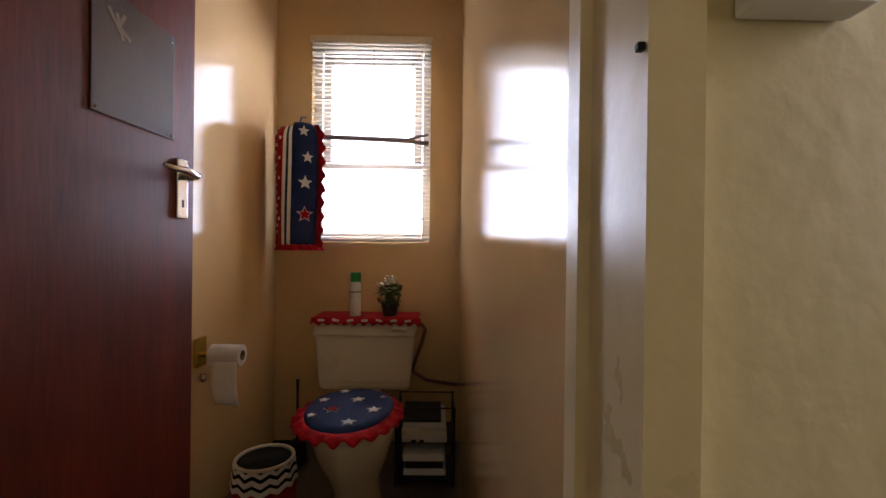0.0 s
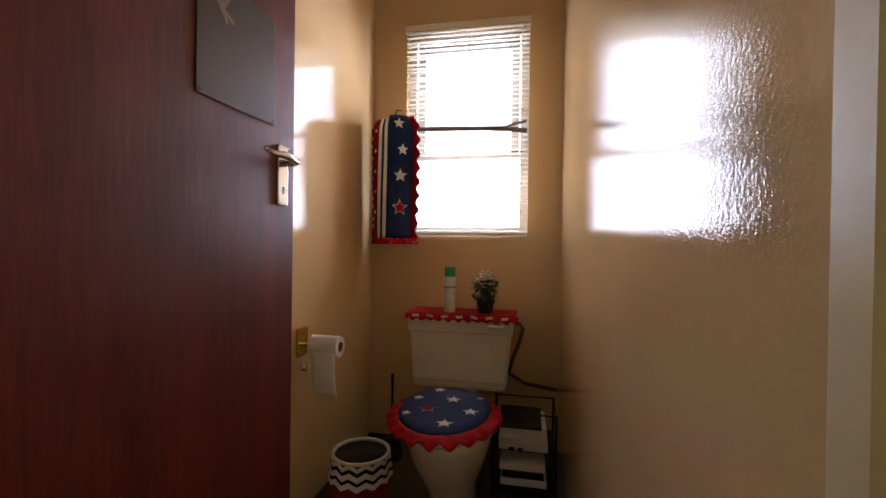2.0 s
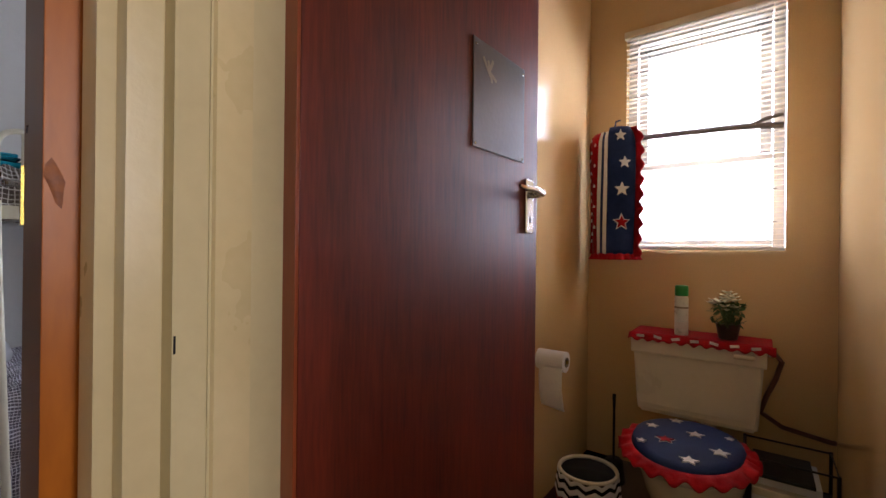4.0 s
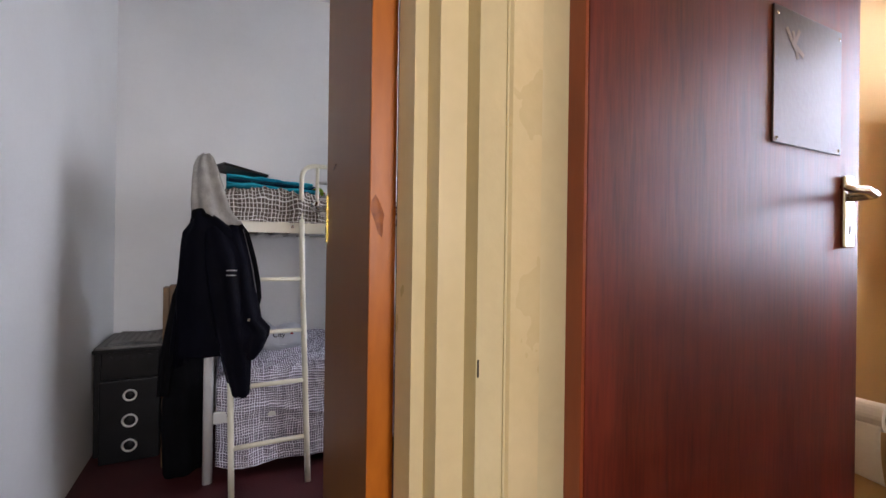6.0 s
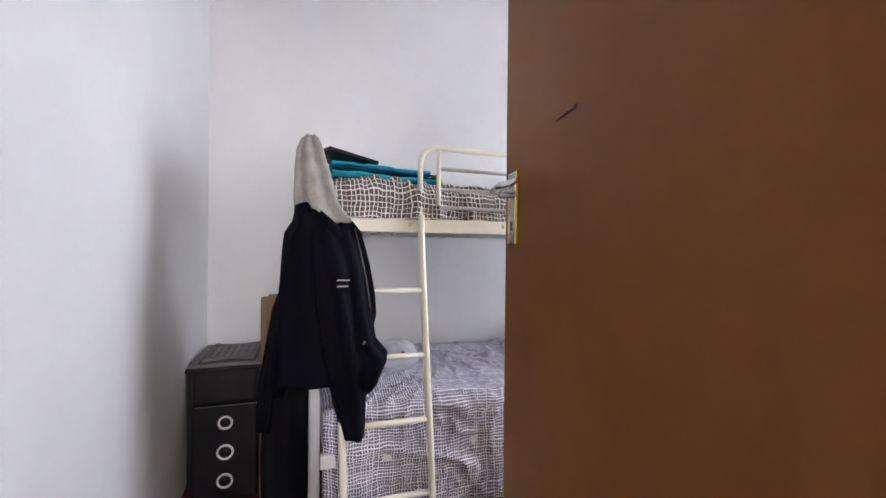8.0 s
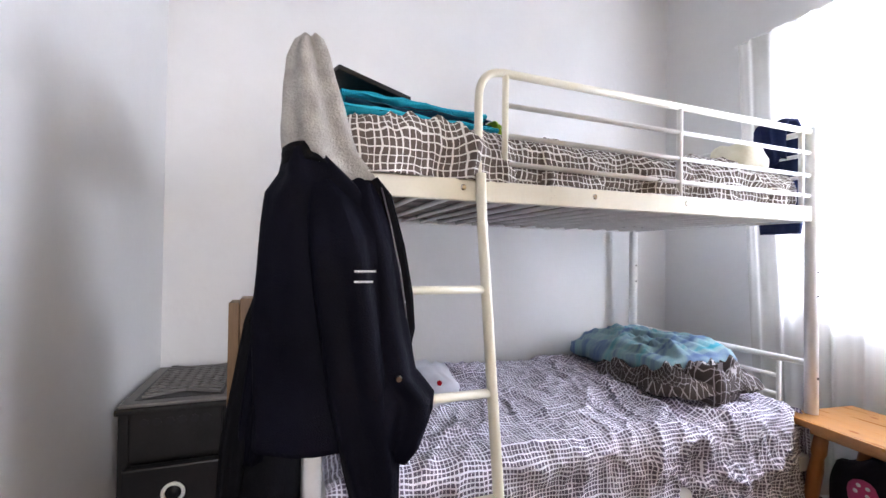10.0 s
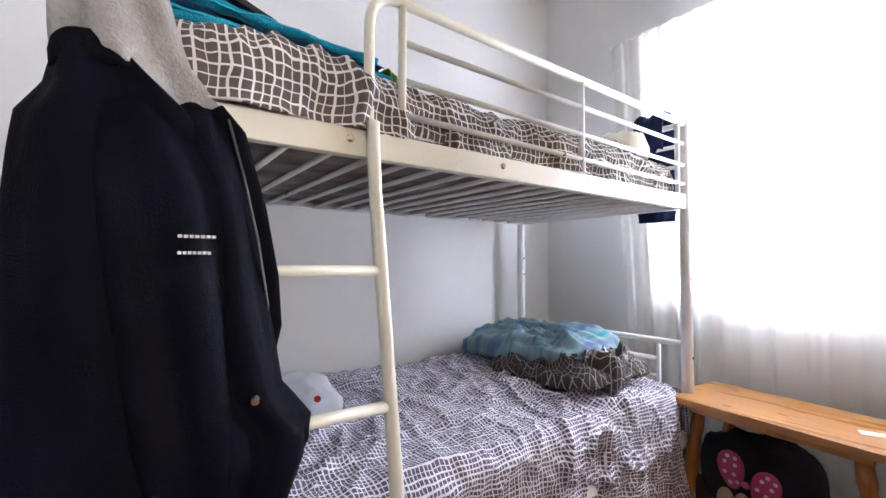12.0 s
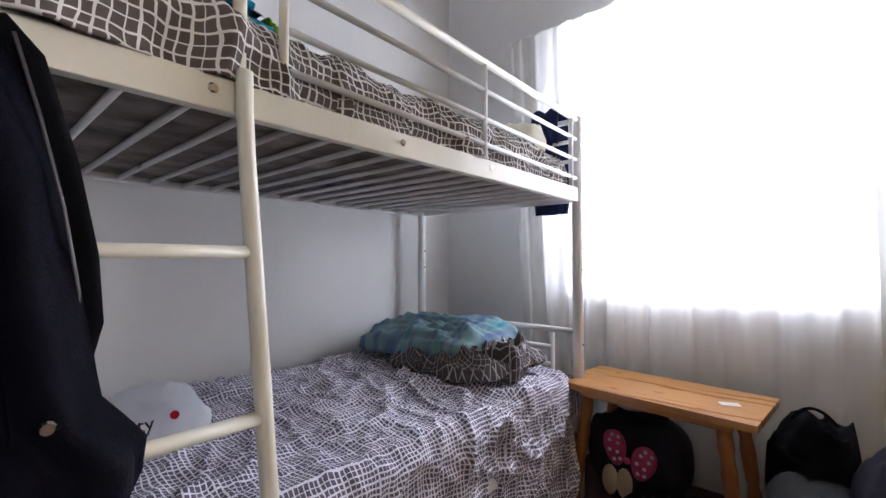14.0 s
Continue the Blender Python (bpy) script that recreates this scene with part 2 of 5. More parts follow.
BEIGE = paint("beige_patch", (0.55, 0.42, 0.27), (0.65, 0.5, 0.34), 0.7)
BAG = paint("dark_backpack", (0.016, 0.014, 0.020), (0.030, 0.026, 0.036), 0.8, big=9, fine=180, bump=0.3, gloss=0.08)
NET = sheer("cream_net_curtain", (0.93, 0.92, 0.88), 0.36)
POLY_CLEAR = sheer("clear_plastic_film", (0.6, 0.62, 0.66), 0.68)
POLY = sheer("white_plastic_bag_film", (0.88, 0.90, 0.94), 0.30)
GLASS = glass("window_glass")
GREEN_BAG = paint("green_plastic_bag", (0.02, 0.25, 0.03), (0.05, 0.4, 0.06), 0.4)

# ---------------------------------------------------------------- mesh helpers


def mesh_of(name, bm, material, smooth=False):
    bmesh.ops.recalc_face_normals(bm, faces=bm.faces)
    me = bpy.data.meshes.new(name)
    bm.to_mesh(me)
    bm.free()
    me.materials.append(material)
    if smooth:
        for p in me.polygons:
            p.use_smooth = True
    return me


def part(name, bm, material, parent, label="", smooth=False):
    """One mesh under a thing or a part; its points are given in the world."""
    ob = new(name, mesh_of(name, bm, material, smooth))
    ob.parent = parent
    m = Matrix.Identity(4)
    p = parent
    while p:
        m = p.matrix_basis @ m
        p = p.parent
    ob.matrix_basis = m.inverted()
    return tagged(ob, label)


def thing(name, at, label, category, group="", kind=""):
    ob = new(name)
    ob.empty_display_size = 0.05
    ob.matrix_basis = Matrix.Translation(at)
    return tagged(ob, label, category, group, kind)


def structure(name, bm, material, label, category, smooth=False):
    return tagged(new(name, mesh_of(name, bm, material, smooth)), label, category, kind="structure")


def box(lo, hi, bevel=0.0, bm=None, m=None):
    own = bmesh.new()
    r = bmesh.ops.create_cube(own, size=1)
    for v in own.verts:
        v.co = Vector([lo[i] + (v.co[i] + 0.5) * (hi[i] - lo[i]) for i in range(3)])
    if bevel:
        bmesh.ops.bevel(own, geom=own.edges[:], offset=bevel, segments=2, affect="EDGES", profile=0.6)
    if m:
        bmesh.ops.transform(own, matrix=m, verts=own.verts)
    if bm is None:
        return own
    tmp = bpy.data.meshes.new("tmp")
    own.to_mesh(tmp)
    own.free()
    bm.from_mesh(tmp)
    bpy.data.meshes.remove(tmp)
    return bm


def tube(points, r, sides=10, bm=None, flat=1.0, caps=True):
    """A round bar swept along points; r may be a list, one radius a point."""
    bm = bm or bmesh.new()
    pts = [Vector(p) for p in points]
    rings = []
    side = None
    for i, p in enumerate(pts):
        d = (pts[min(i + 1, len(pts) - 1)] - pts[max(i - 1, 0)]).normalized()
        if side is None:
            side = d.orthogonal().normalized()
        side = (side - d * side.dot(d)).normalized()
        up = d.cross(side)
        rad = r[i] if isinstance(r, (list, tuple)) else r
        rings.append([bm.verts.new(p + rad * (math.cos(a) * side + flat * math.sin(a) * up)) for a in [2 * math.pi * k / sides for k in range(sides)]])
    for a, b in zip(rings, rings[1:]):
        for k in range(sides):
            bm.faces.new((a[k], a[(k + 1) % sides], b[(k + 1) % sides], b[k]))
    if caps:
        bm.faces.new(rings[0][::-1]), bm.faces.new(rings[-1])
    return bm


def arc(a, corner, b, n=6):
    """Points of a rounded bend from a to b."""
    a, corner, b = Vector(a), Vector(corner), Vector(b)
    return [(1 - t) ** 2 * a + 2 * t * (1 - t) * corner + t * t * b for t in [i / n for i in range(n + 1)]]


def loft(rings, bm=None, caps=True):
    """Rings of equal length joined to a skin."""
    bm = bm or bmesh.new()
    rows = [[bm.verts.new(p) for p in ring] for ring in rings]
    n = len(rows[0])
    for a, b in zip(rows, rows[1:]):
        for k in range(n):
            bm.faces.new((a[k], a[(k + 1) % n], b[(k + 1) % n], b[k]))
    if caps:
        bm.faces.new(rows[0][::-1]), bm.faces.new(rows[-1])
    return bm


def turned(profile, at, sides=20, m=None):
    """A turned body: (radius, height) pairs about a vertical axis."""
    bm = loft([[Vector((r * math.cos(2 * math.pi * k / sides), r * math.sin(2 * math.pi * k / sides), z)) for k in range(sides)] for r, z in profile])
    bmesh.ops.transform(bm, matrix=Matrix.Translation(at) @ (m or Matrix.Identity(4)), verts=bm.verts)
    return bm


def sheet(nu, nv, place, uv=None):
    """A grid of nu x nv cells; place(u, v) gives the point, uv(u, v) the cloth's own metres."""
    bm = bmesh.new()
    layer = bm.loops.layers.uv.new("UVMap")
    rows = [[bm.verts.new(place(i / nu, j / nv)) for j in range(nv + 1)] for i in range(nu + 1)]
    for i in range(nu):
        for j in range(nv):
            f = bm.faces.new((rows[i][j], rows[i + 1][j], rows[i + 1][j + 1], rows[i][j + 1]))
            for lp, (a, b) in zip(f.loops, ((i, j), (i + 1, j), (i + 1, j + 1), (i, j + 1))):
                lp[layer].uv = uv(a / nu, b / nv) if uv else (a / nu, b / nv)
    return bm


def thicken(ob, t):
    mod = ob.modifiers.new("thickness", "SOLIDIFY")
    mod.thickness, mod.offset = t, 0
    return ob


def wob(p, scale, octaves=3):
    return noise.fractal(Vector(p) * scale, 0.8, 2.0, octaves)


def ridge(p, scale):
    """Creases: sharp folds between 0 and 1."""
    return 1 - min(1, abs(noise.noise(Vector(p) * scale)) * 2.2)


def star(r, centre, right, up, depth=0.002):
    """A five-pointed star lying on the plane of right and up."""
    bm = bmesh.new()
    c, right, up = Vector(centre), Vector(right).normalized(), Vector(up).normalized()
    out = right.cross(up)
    rim = [c + (r if k % 2 == 0 else r * 0.45) * (math.cos(math.pi / 2 + k * math.pi / 5) * right + math.sin(math.pi / 2 + k * math.pi / 5) * up) for k in range(10)]
    lo, hi = [bm.verts.new(p - out * depth) for p in rim], [bm.verts.new(p + out * depth) for p in rim]
    bm.faces.new(lo[::-1]), bm.faces.new(hi)
    for k in range(10):
        bm.faces.new((lo[k], lo[(k + 1) % 10], hi[(k + 1) % 10], hi[k]))
    return bm


def prism(outline, z0, z1):
    bm = bmesh.new()
    lo, hi = [bm.verts.new((x, y, z0)) for x, y in outline], [bm.verts.new((x, y, z1)) for x, y in outline]
    bm.faces.new(lo[::-1]), bm.faces.new(hi)
    for k in range(len(lo)):
        bm.faces.new((lo[k], lo[(k + 1) % len(lo)], hi[(k + 1) % len(lo)], hi[k]))
    return bm


# ---------------------------------------------------------------- the rooms
H = 3.05          # ceiling height
DOOR = 2.05       # height of the openings
WEST, NORTH, SOUTH = -3.72, 2.12, -0.658    # bedroom faces
EAST = -0.97      # bedroom side of the doorway wall
WCW, WCE, WCN = -1.01, 0.02, 2.43           # toilet faces
WX0, WX1, WZ0, WZ1 = -2.90, -1.80, 0.82, 2.20   # bedroom window
TX0, TX1, TZ0, TZ1 = -0.818, -0.153, 1.127, 2.252  # toilet window


def wall_with_hole(name, material, label, axis, f0, f1, a0, a1, holes):
    """A wall between f0 and f1 across its thickness, from a0 to a1, with (b0, b1, z0, z1) openings through it."""
    bm = bmesh.new()

    def piece(b0, b1, z0, z1):
        if b1 - b0 > 1e-4 and z1 - z0 > 1e-4:
            box((b0, f0, z0) if axis == "x" else (f0, b0, z0), (b1, f1, z1) if axis == "x" else (f1, b1, z1), bm=bm)
    at = a0
    for b0, b1, z0, z1 in holes:
        piece(at, b0, 0, H)
        piece(b0, b1, 0, z0)
        piece(b0, b1, z1, H)
        at = b1
    piece(at, a1, 0, H)
    return structure(name, bm, material, label, "wall")


structure("floor_bedroom", box((WEST - 0.1, SOUTH - 0.1, -0.1), (-0.90, NORTH + 0.1, 0)), FLOOR_RED, "dark maroon bedroom floor", "floor")
structure("floor_hall", box((-0.90, -1.75, -0.1), (1.5, 0.36, 0)), FLOOR_RED, "dark maroon hall floor", "floor")
structure("floor_toilet", box((-0.90, 0.36, -0.1), (0.12, WCN + 0.1, 0)), FLOOR_WC, "dark brown toilet floor", "floor")
structure("ceiling", box((WEST - 0.2, -1.85, H), (1.6, WCN + 0.25, H + 0.08)), CEILING, "plain white painted ceiling", "ceiling")

wall_with_hole("wall_bedroom_west", BED_WALL, "white painted plaster wall behind the bunk", "y", WEST - 0.2, WEST, SOUTH - 0.1, NORTH + 0.2, [])
wall_with_hole("wall_bedroom_south", BED_WALL, "scuffed white painted plaster wall", "x", SOUTH - 0.12, SOUTH, WEST, EAST, [])
wall_with_hole("wall_bedroom_north", BED_WALL, "white painted wall with the curtained window", "x", NORTH, NORTH + 0.2, WEST, WCW - 0.12, [(WX0, WX1, WZ0, WZ1)])
wall_with_hole("wall_toilet_west", WC_WALL_FLAT, "glossy ochre painted toilet wall", "y", WCW - 0.12, WCW, 0.40, WCN + 0.2, [])
wall_with_hole("wall_toilet_east", WC_WALL, "glossy ochre enamelled toilet wall", "y", WCE, WCE + 0.12, 0.40, WCN + 0.2, [])
wall_with_hole("wall_toilet_north", WC_WALL_FLAT, "ochre painted wall with the toilet window", "x", WCN, WCN + 0.2, WCW, WCE, [(TX0, TX1, TZ0, TZ1)])
# hall walls, with the two doorways
wall_with_hole("wall_hall_west", HALL_WALL, "cream painted hall wall between the doorways", "y", EAST + 0.002, -0.792, -1.85, 0.40, [(-0.62, 0.245, 0, DOOR + 0.03)])
wall_with_hole("wall_hall_north", HALL_WALL, "cream painted hall wall beside the toilet door", "x", 0.285, 0.40, -0.792, 1.6, [(-0.789, 0.05, 0, DOOR + 0.03)])
# this opening is out of view, invented to let the added hall lamp in
wall_with_hole("wall_hall_east", HALL_WALL, "plain cream hall wall with an added unseen light opening", "y", 1.5, 1.6, -1.85, 0.285, [(-0.28, 0.24, 1.05, 2.15)])
wall_with_hole("wall_hall_south", HALL_WALL, "plain cream painted hall end wall", "x", -1.85, -1.75, EAST, 1.5, [])

# pressed steel door frames, cream gloss
frame_1 = thing("door_frame_1", (-0.9, 0.22, 0), "cream gloss pressed steel bedroom door frame", "door frame", kind="structure")
part("jamb", prism([(-0.9655, 0.2185), (-0.930, 0.209), (-0.928, 0.190), (-0.867, 0.189), (-0.867, 0.209), (-0.826, 0.207), (-0.822, 0.243), (-0.822, 0.2449), (-0.9655, 0.2449)], 0, DOOR), FRAME_CREAM, frame_1)
part("jamb", prism([(-0.966, -0.615), (-0.867, -0.600), (-0.867, -0.585), (-0.824, -0.585), (-0.822, -0.6199), (-0.966, -0.6199)], 0, DOOR), FRAME_CREAM, frame_1)
part("head", box((-0.966, -0.6199, DOOR), (-0.822, 0.2449, DOOR + 0.0299)), FRAME_CREAM, frame_1)
frame_2 = thing("door_frame_2", (-0.4, 0.34, 0), "cream gloss pressed steel toilet door frame", "door frame", kind="structure")
part("jamb", prism([(-0.790, 0.2875), (-0.784, 0.2905), (-0.784, 0.338), (-0.793, 0.343), (-0.789, 0.3595), (-0.812, 0.3598), (-0.82, 0.401), (-0.82, 0.4025), (-0.792, 0.4025), (-0.788, 0.376)][:6], 0, DOOR), FRAME_CREAM, frame_2)
part("jamb", prism([(0.017, 0.272), (0.0495, 0.270), (0.0495, 0.41), (0.013, 0.41), (0.013, 0.380), (0.022, 0.376), (0.022, 0.335), (0.017, 0.330)], 0, DOOR), FRAME_CREAM, frame_2)
part("head", box((-0.789, 0.272, DOOR), (0.0495, 0.40, DOOR + 0.0299)), FRAME_CREAM, frame_2)
part("strike_plate", box((0.012, 0.274, 1.206), (0.0168, 0.279, 1.211), 0.001), BLACK, frame_2, "small dark catch on the jamb")

# black strips put in the hinge gaps as their shadow
part("rebate", box((-0.9650, 0.2030, 0.002), (-0.9610, 0.2165, DOOR - 0.002)), BLACK, frame_1, "black strip standing in for shade at the hinges")
part("rebate", box((-0.812, 0.3605, 0.002), (-0.7905, 0.386, DOOR - 0.002)), BLACK, frame_2, "black strip standing in for shade at the hinges")
chip = structure("paint_chip", box((-0.7918, 0.2465, 0.980), (-0.7912, 0.2490, 1.002), 0.0005), BLACK, "small dark chip in the cream paint", "trim")
switch = thing("light_switch", (0.108, 0.28, 1.19), "white surface-mounted light switch box", "switch")
part("housing", box((0.074, 0.262, 1.229), (0.143, 0.2849, 1.345), 0.004), WHITE_METAL, switch)
part("rocker", box((0.096, 0.258, 1.235), (0.120, 0.2625, 1.272), 0.002), WHITE_METAL, switch)


def lever_handle(door, base, along, out, plate_mat, lever_mat, flip=1, trim_mat=None):
    """A lever on a long back plate: base is the middle of the plate, along the door's width, out from its face."""
    base, along, out = Vector(base), Vector(along).normalized(), Vector(out).normalized()
    m = Matrix.Translation(base) @ Matrix((along, out, Vector((0, 0, 1)))).transposed().to_4x4()
    h = part("handle", box((-0.020, 0, -0.072), (0.020, 0.008, 0.072), 0.003, m=m), plate_mat, door, "lever handle on a long metal plate")
    part("lever", tube([m @ Vector(p) for p in ((0, 0.006, 0.030), (0, 0.036, 0.030), (flip * 0.010, 0.046, 0.031), (flip * 0.05, 0.049, 0.036), (flip * 0.095, 0.047, 0.034), (flip * 0.122, 0.044, 0.037))], [0.0095, 0.0095, 0.0105, 0.0085, 0.007, 0.0045], 10), lever_mat, h, smooth=True)
    if trim_mat:
        part("plate_trim", box((-0.0235, 0, -0.074), (-0.0205, 0.0075, 0.074), 0.001, m=m), trim_mat, h, "brass-coloured plate edge")
        part("plate_trim", box((0.0205, 0, -0.074), (0.0235, 0.0075, 0.074), 0.001, m=m), trim_mat, h, "brass-coloured plate edge")
    part("keyhole", box((-0.003, 0.0075, -0.045), (0.003, 0.0088, -0.027), m=m), BLACK, h)
    return h


# toilet door, open into the toilet
d1 = thing("door_1", (-0.78, 0.38, 0), "open dark red mahogany-stained toilet door", "door", kind="structure")
ang1 = math.atan2(0.022, 0.745)
M1 = Matrix.Translation((-0.757, 0.392, 0)) @ Matrix.Rotation(-ang1, 4, "Z")
part("leaf", box((-0.0365, 0.0015, 0.008), (0, 0.745, 2.03), 0.002, m=M1), MAHOGANY, d1)
part("edge_lipping", box((-0.0360, -0.0045, 0.009), (-0.0005, 0.0012, 2.029), 0.001, m=M1), RED_EDGE, d1, "lighter red-brown door edge")
pl = part("metal_plate", box((0.0005, 0.425, 1.337), (0.0035, 0.66, 1.580), 0.001, m=M1), DARK_METAL, d1, "dark grey square metal plate")
for yy, zz in ((0.435, 1.345), (0.65, 1.345), (0.435, 1.565), (0.65, 1.565)):
    part("screw", turned([(0.003, 0), (0.003, 0.001), (0.001, 0.002)], M1 @ Vector((0.0035, yy, zz)), 8, Matrix.Rotation(radians(90), 4, "Y")), CHROME, pl)
for k, (yy, zz, ln, tl) in enumerate(((0.478, 1.528, 0.046, 0.7), (0.492, 1.520, 0.050, 0.35), (0.505, 1.512, 0.034, 1.1), (0.498, 1.536, 0.030, -0.5))):
    part("paint_smear", box((0.0036, -0.0045, -ln / 2), (0.0041, 0.0045, ln / 2), 0.0002, m=M1 @ Matrix.Translation((0, yy, zz)) @ Matrix.Rotation(tl, 4, "X")), CARD, pl, "pale paint smear")
lever_handle(d1, M1 @ Vector((0.0, 0.690, 1.226)), M1.to_3x3() @ Vector((0, 1, 0)), M1.to_3x3() @ Vector((1, 0, 0)), CHROME, CHROME, -1)

# bedroom door, open into the bedroom
d2 = thing("door_2", (-0.97, 0.18, 0), "open brown painted flush bedroom door", "door", kind="structure")
M2 = Matrix.Translation((-0.970, 0.160, 0)) @ Matrix.Rotation(math.atan2(0.106, -0.808), 4, "Z")
part("leaf", box((0.0015, -0.041, 0.008), (0.813, 0, 2.03), 0.002, m=M2), BROWN_DOOR, d2)
edge = part("edge_lipping", box((-0.005, -0.0405, 0.009), (0.0012, -0.0005, 2.029), 0.001, m=M2), PINE_EDGE, d2, "varnished orange timber door edge")
part("knot", loft([[M2 @ Vector((-0.0052 - h, -0.013 + ry * (1 + 0.25 * math.sin(k * 1.57 + 1)) * math.cos(k * 0.5236), 1.189 + rz * (1 + 0.3 * math.sin(k * 1.047)) * math.sin(k * 0.5236) + 0.9 * ry * math.cos(k * 0.5236))) for k in range(12)] for h, ry, rz in ((0, 0.010, 0.026), (0.0004, 0.006, 0.016), (0.0006, 0.003, 0.008))]), KNOT, edge, "dark knot in the timber")
lever_handle(d2, M2 @ Vector((0.757, 0.0, 1.232)), M2.to_3x3() @ Vector((1, 0, 0)), M2.to_3x3() @ Vector((0, 1, 0)), CHROME, CHROME, -1, BRASS)
part("scratch", tube([M2 @ Vector(p) for p in ((0.574, 0.0005, 1.358), (0.552, 0.0008, 1.359), (0.530, 0.0008, 1.360), (0.511, 0.0005, 1.361))], [0.0030, 0.0042, 0.0030, 0.0045], 6, flat=0.35), HOSE, d2, "dark scuff mark")

# ---------------------------------------------------------------- toilet room
win1 = thing("window_1", (-0.48, WCN + 0.05, TZ0), "white steel toilet window with burglar bars", "window", kind="structure")
yw = WCN + 0.05
for lo, hi in (((TX0, TZ0), (TX0 + 0.045, TZ1)), ((TX1 - 0.045, TZ0), (TX1, TZ1)), ((TX0 + 0.045, TZ0), (TX1 - 0.045, TZ0 + 0.04)), ((TX0 + 0.045, TZ1 - 0.045), (TX1 - 0.045, TZ1))):
    part("window_frame", box((lo[0] + 0.001, yw, lo[1] + 0.001), (hi[0] - 0.001, yw + 0.035, hi[1] - 0.001), 0.002), STEEL_WIN, win1)
for z0, z1 in ((1.53, 1.565),):
    part("transom", box((TX0 + 0.046, yw + 0.002, z0), (TX1 - 0.046, yw + 0.032, z1), 0.003), STEEL_WIN, win1)
for x0, z0, x1, z1 in ((TX0 + 0.05, 1.57, TX0 + 0.095, TZ1 - 0.05), (TX1 - 0.095, 1.57, TX1 - 0.05, TZ1 - 0.05), (TX0 + 0.095, TZ1 - 0.13, TX1 - 0.095, TZ1 - 0.05)):
    part("sash", box((x0, yw + 0.006, z0), (x1, yw + 0.03, z1), 0.003), STEEL_WIN, win1)
for z in (1.25, 1.40, 1.50, 1.66, 1.80, 1.93, 2.06, 2.16):
    part("burglar_bar", tube([(TX0 + 0.03, yw - 0.012, z), (TX0 + 0.115, yw - 0.012, z)], 0.003, 6), BAR, win1)
    part("burglar_bar", tube([(TX1 - 0.115, yw - 0.012, z), (TX1 - 0.03, yw - 0.012, z)], 0.003, 6), BAR, win1)
for z in (2.14, 1.57):
    part("burglar_bar", tube([(TX0 + 0.03, yw - 0.016, z), (TX1 - 0.03, yw - 0.016, z)], 0.003, 6), BAR, win1)
for a, b in (((TX0 + 0.05, 2.205), (TX0 + 0.13, 2.09)), ((TX1 - 0.05, 2.205), (TX1 - 0.13, 2.09))):
    part("burglar_bar", tube([(a[0], yw - 0.02, a[1]), (b[0], yw - 0.02, b[1])], 0.003, 6), BAR, win1)
part("burglar_bar", tube([(-0.48, yw - 0.02, 2.21), (-0.48, yw - 0.02, 2.10)], 0.003, 6), BAR, win1)
part("stay_knob", turned([(0.004, 0), (0.009, 0.006), (0.009, 0.014), (0.003, 0.02)], (-0.48, yw - 0.02, 1.84), 10), BAR, win1)
pane = part("pane", box((TX0 + 0.046, yw + 0.015, TZ0 + 0.042), (TX1 - 0.046, yw + 0.019, TZ1 - 0.047)), GLASS, win1)
pane.visible_shadow = False

# venetian blind hung in the window opening, slats tilted flat
blind = thing("venetian_blind", (-0.48, WCN - 0.02, TZ1), "cream venetian blind with open slats", "blind")
part("headrail", box((TX0 - 0.005, WCN - 0.04, TZ1 - 0.03), (TX1 + 0.005, WCN - 0.004, TZ1 + 0.004), 0.003), BLIND, blind)
bm_s = sheet(1, 4, lambda u, v: (TX0 + 0.004 + u * (TX1 - TX0 - 0.008), WCN - 0.036 + 0.026 * v, 0.0022 * math.sin(math.pi * v)))
slat_mesh = mesh_of("slat", bm_s, BLIND, True)
for k in range(46):
    z = TZ0 + 0.016 + k * 0.0238
    if 1.672 < z < 1.715:
        continue
    s = new("slat", slat_mesh)
    s.parent = blind
    s.matrix_basis = blind.matrix_basis.inverted() @ pose(0, 0, z, 0, 0.25 * math.sin(k * 2.3), 0)
part("bottom_rail", box((TX0, WCN - 0.038, TZ0 - 0.008), (TX1, WCN - 0.010, TZ0 + 0.006), 0.003), WHITE_METAL, blind)
# bunched slats, coloured a darker grey than the cream ones
part("bunched_slats", tube([(TX0 + 0.01, WCN - 0.022, 1.697), (-0.65, WCN - 0.024, 1.694), (-0.3, WCN - 0.024, 1.684), (TX1 - 0.01, WCN - 0.022, 1.667)], 0.018, 10, flat=0.7), SLAT_GREY, blind, "bunched grey slats")
part("bunched_slats", tube([(-0.28, WCN - 0.024, 1.688), (-0.22, WCN - 0.024, 1.707), (TX1 - 0.012, WCN - 0.022, 1.717)], [0.010, 0.012, 0.009], 8, flat=0.7), SLAT_GREY, blind, "bent grey slat end")
for x in (TX0 + 0.11, -0.48, TX1 - 0.11):
    part("ladder_cord", tube([(x, WCN - 0.036, TZ0), (x, WCN - 0.036, TZ1 - 0.03)], 0.0009, 5), WHITE_METAL, blind)

# toilet
wc = thing("toilet", (-0.42, 1.75, 0), "cream ceramic toilet with a low plastic cistern", "toilet")


def oval(cx, cy, z, rx, ry, n=28, egg=0.12):
    return [Vector((cx + rx * math.cos(2 * math.pi * k / n) * (1 + egg * math.sin(2 * math.pi * k / n)), cy + ry * math.sin(2 * math.pi * k / n), z)) for k in range(n)]


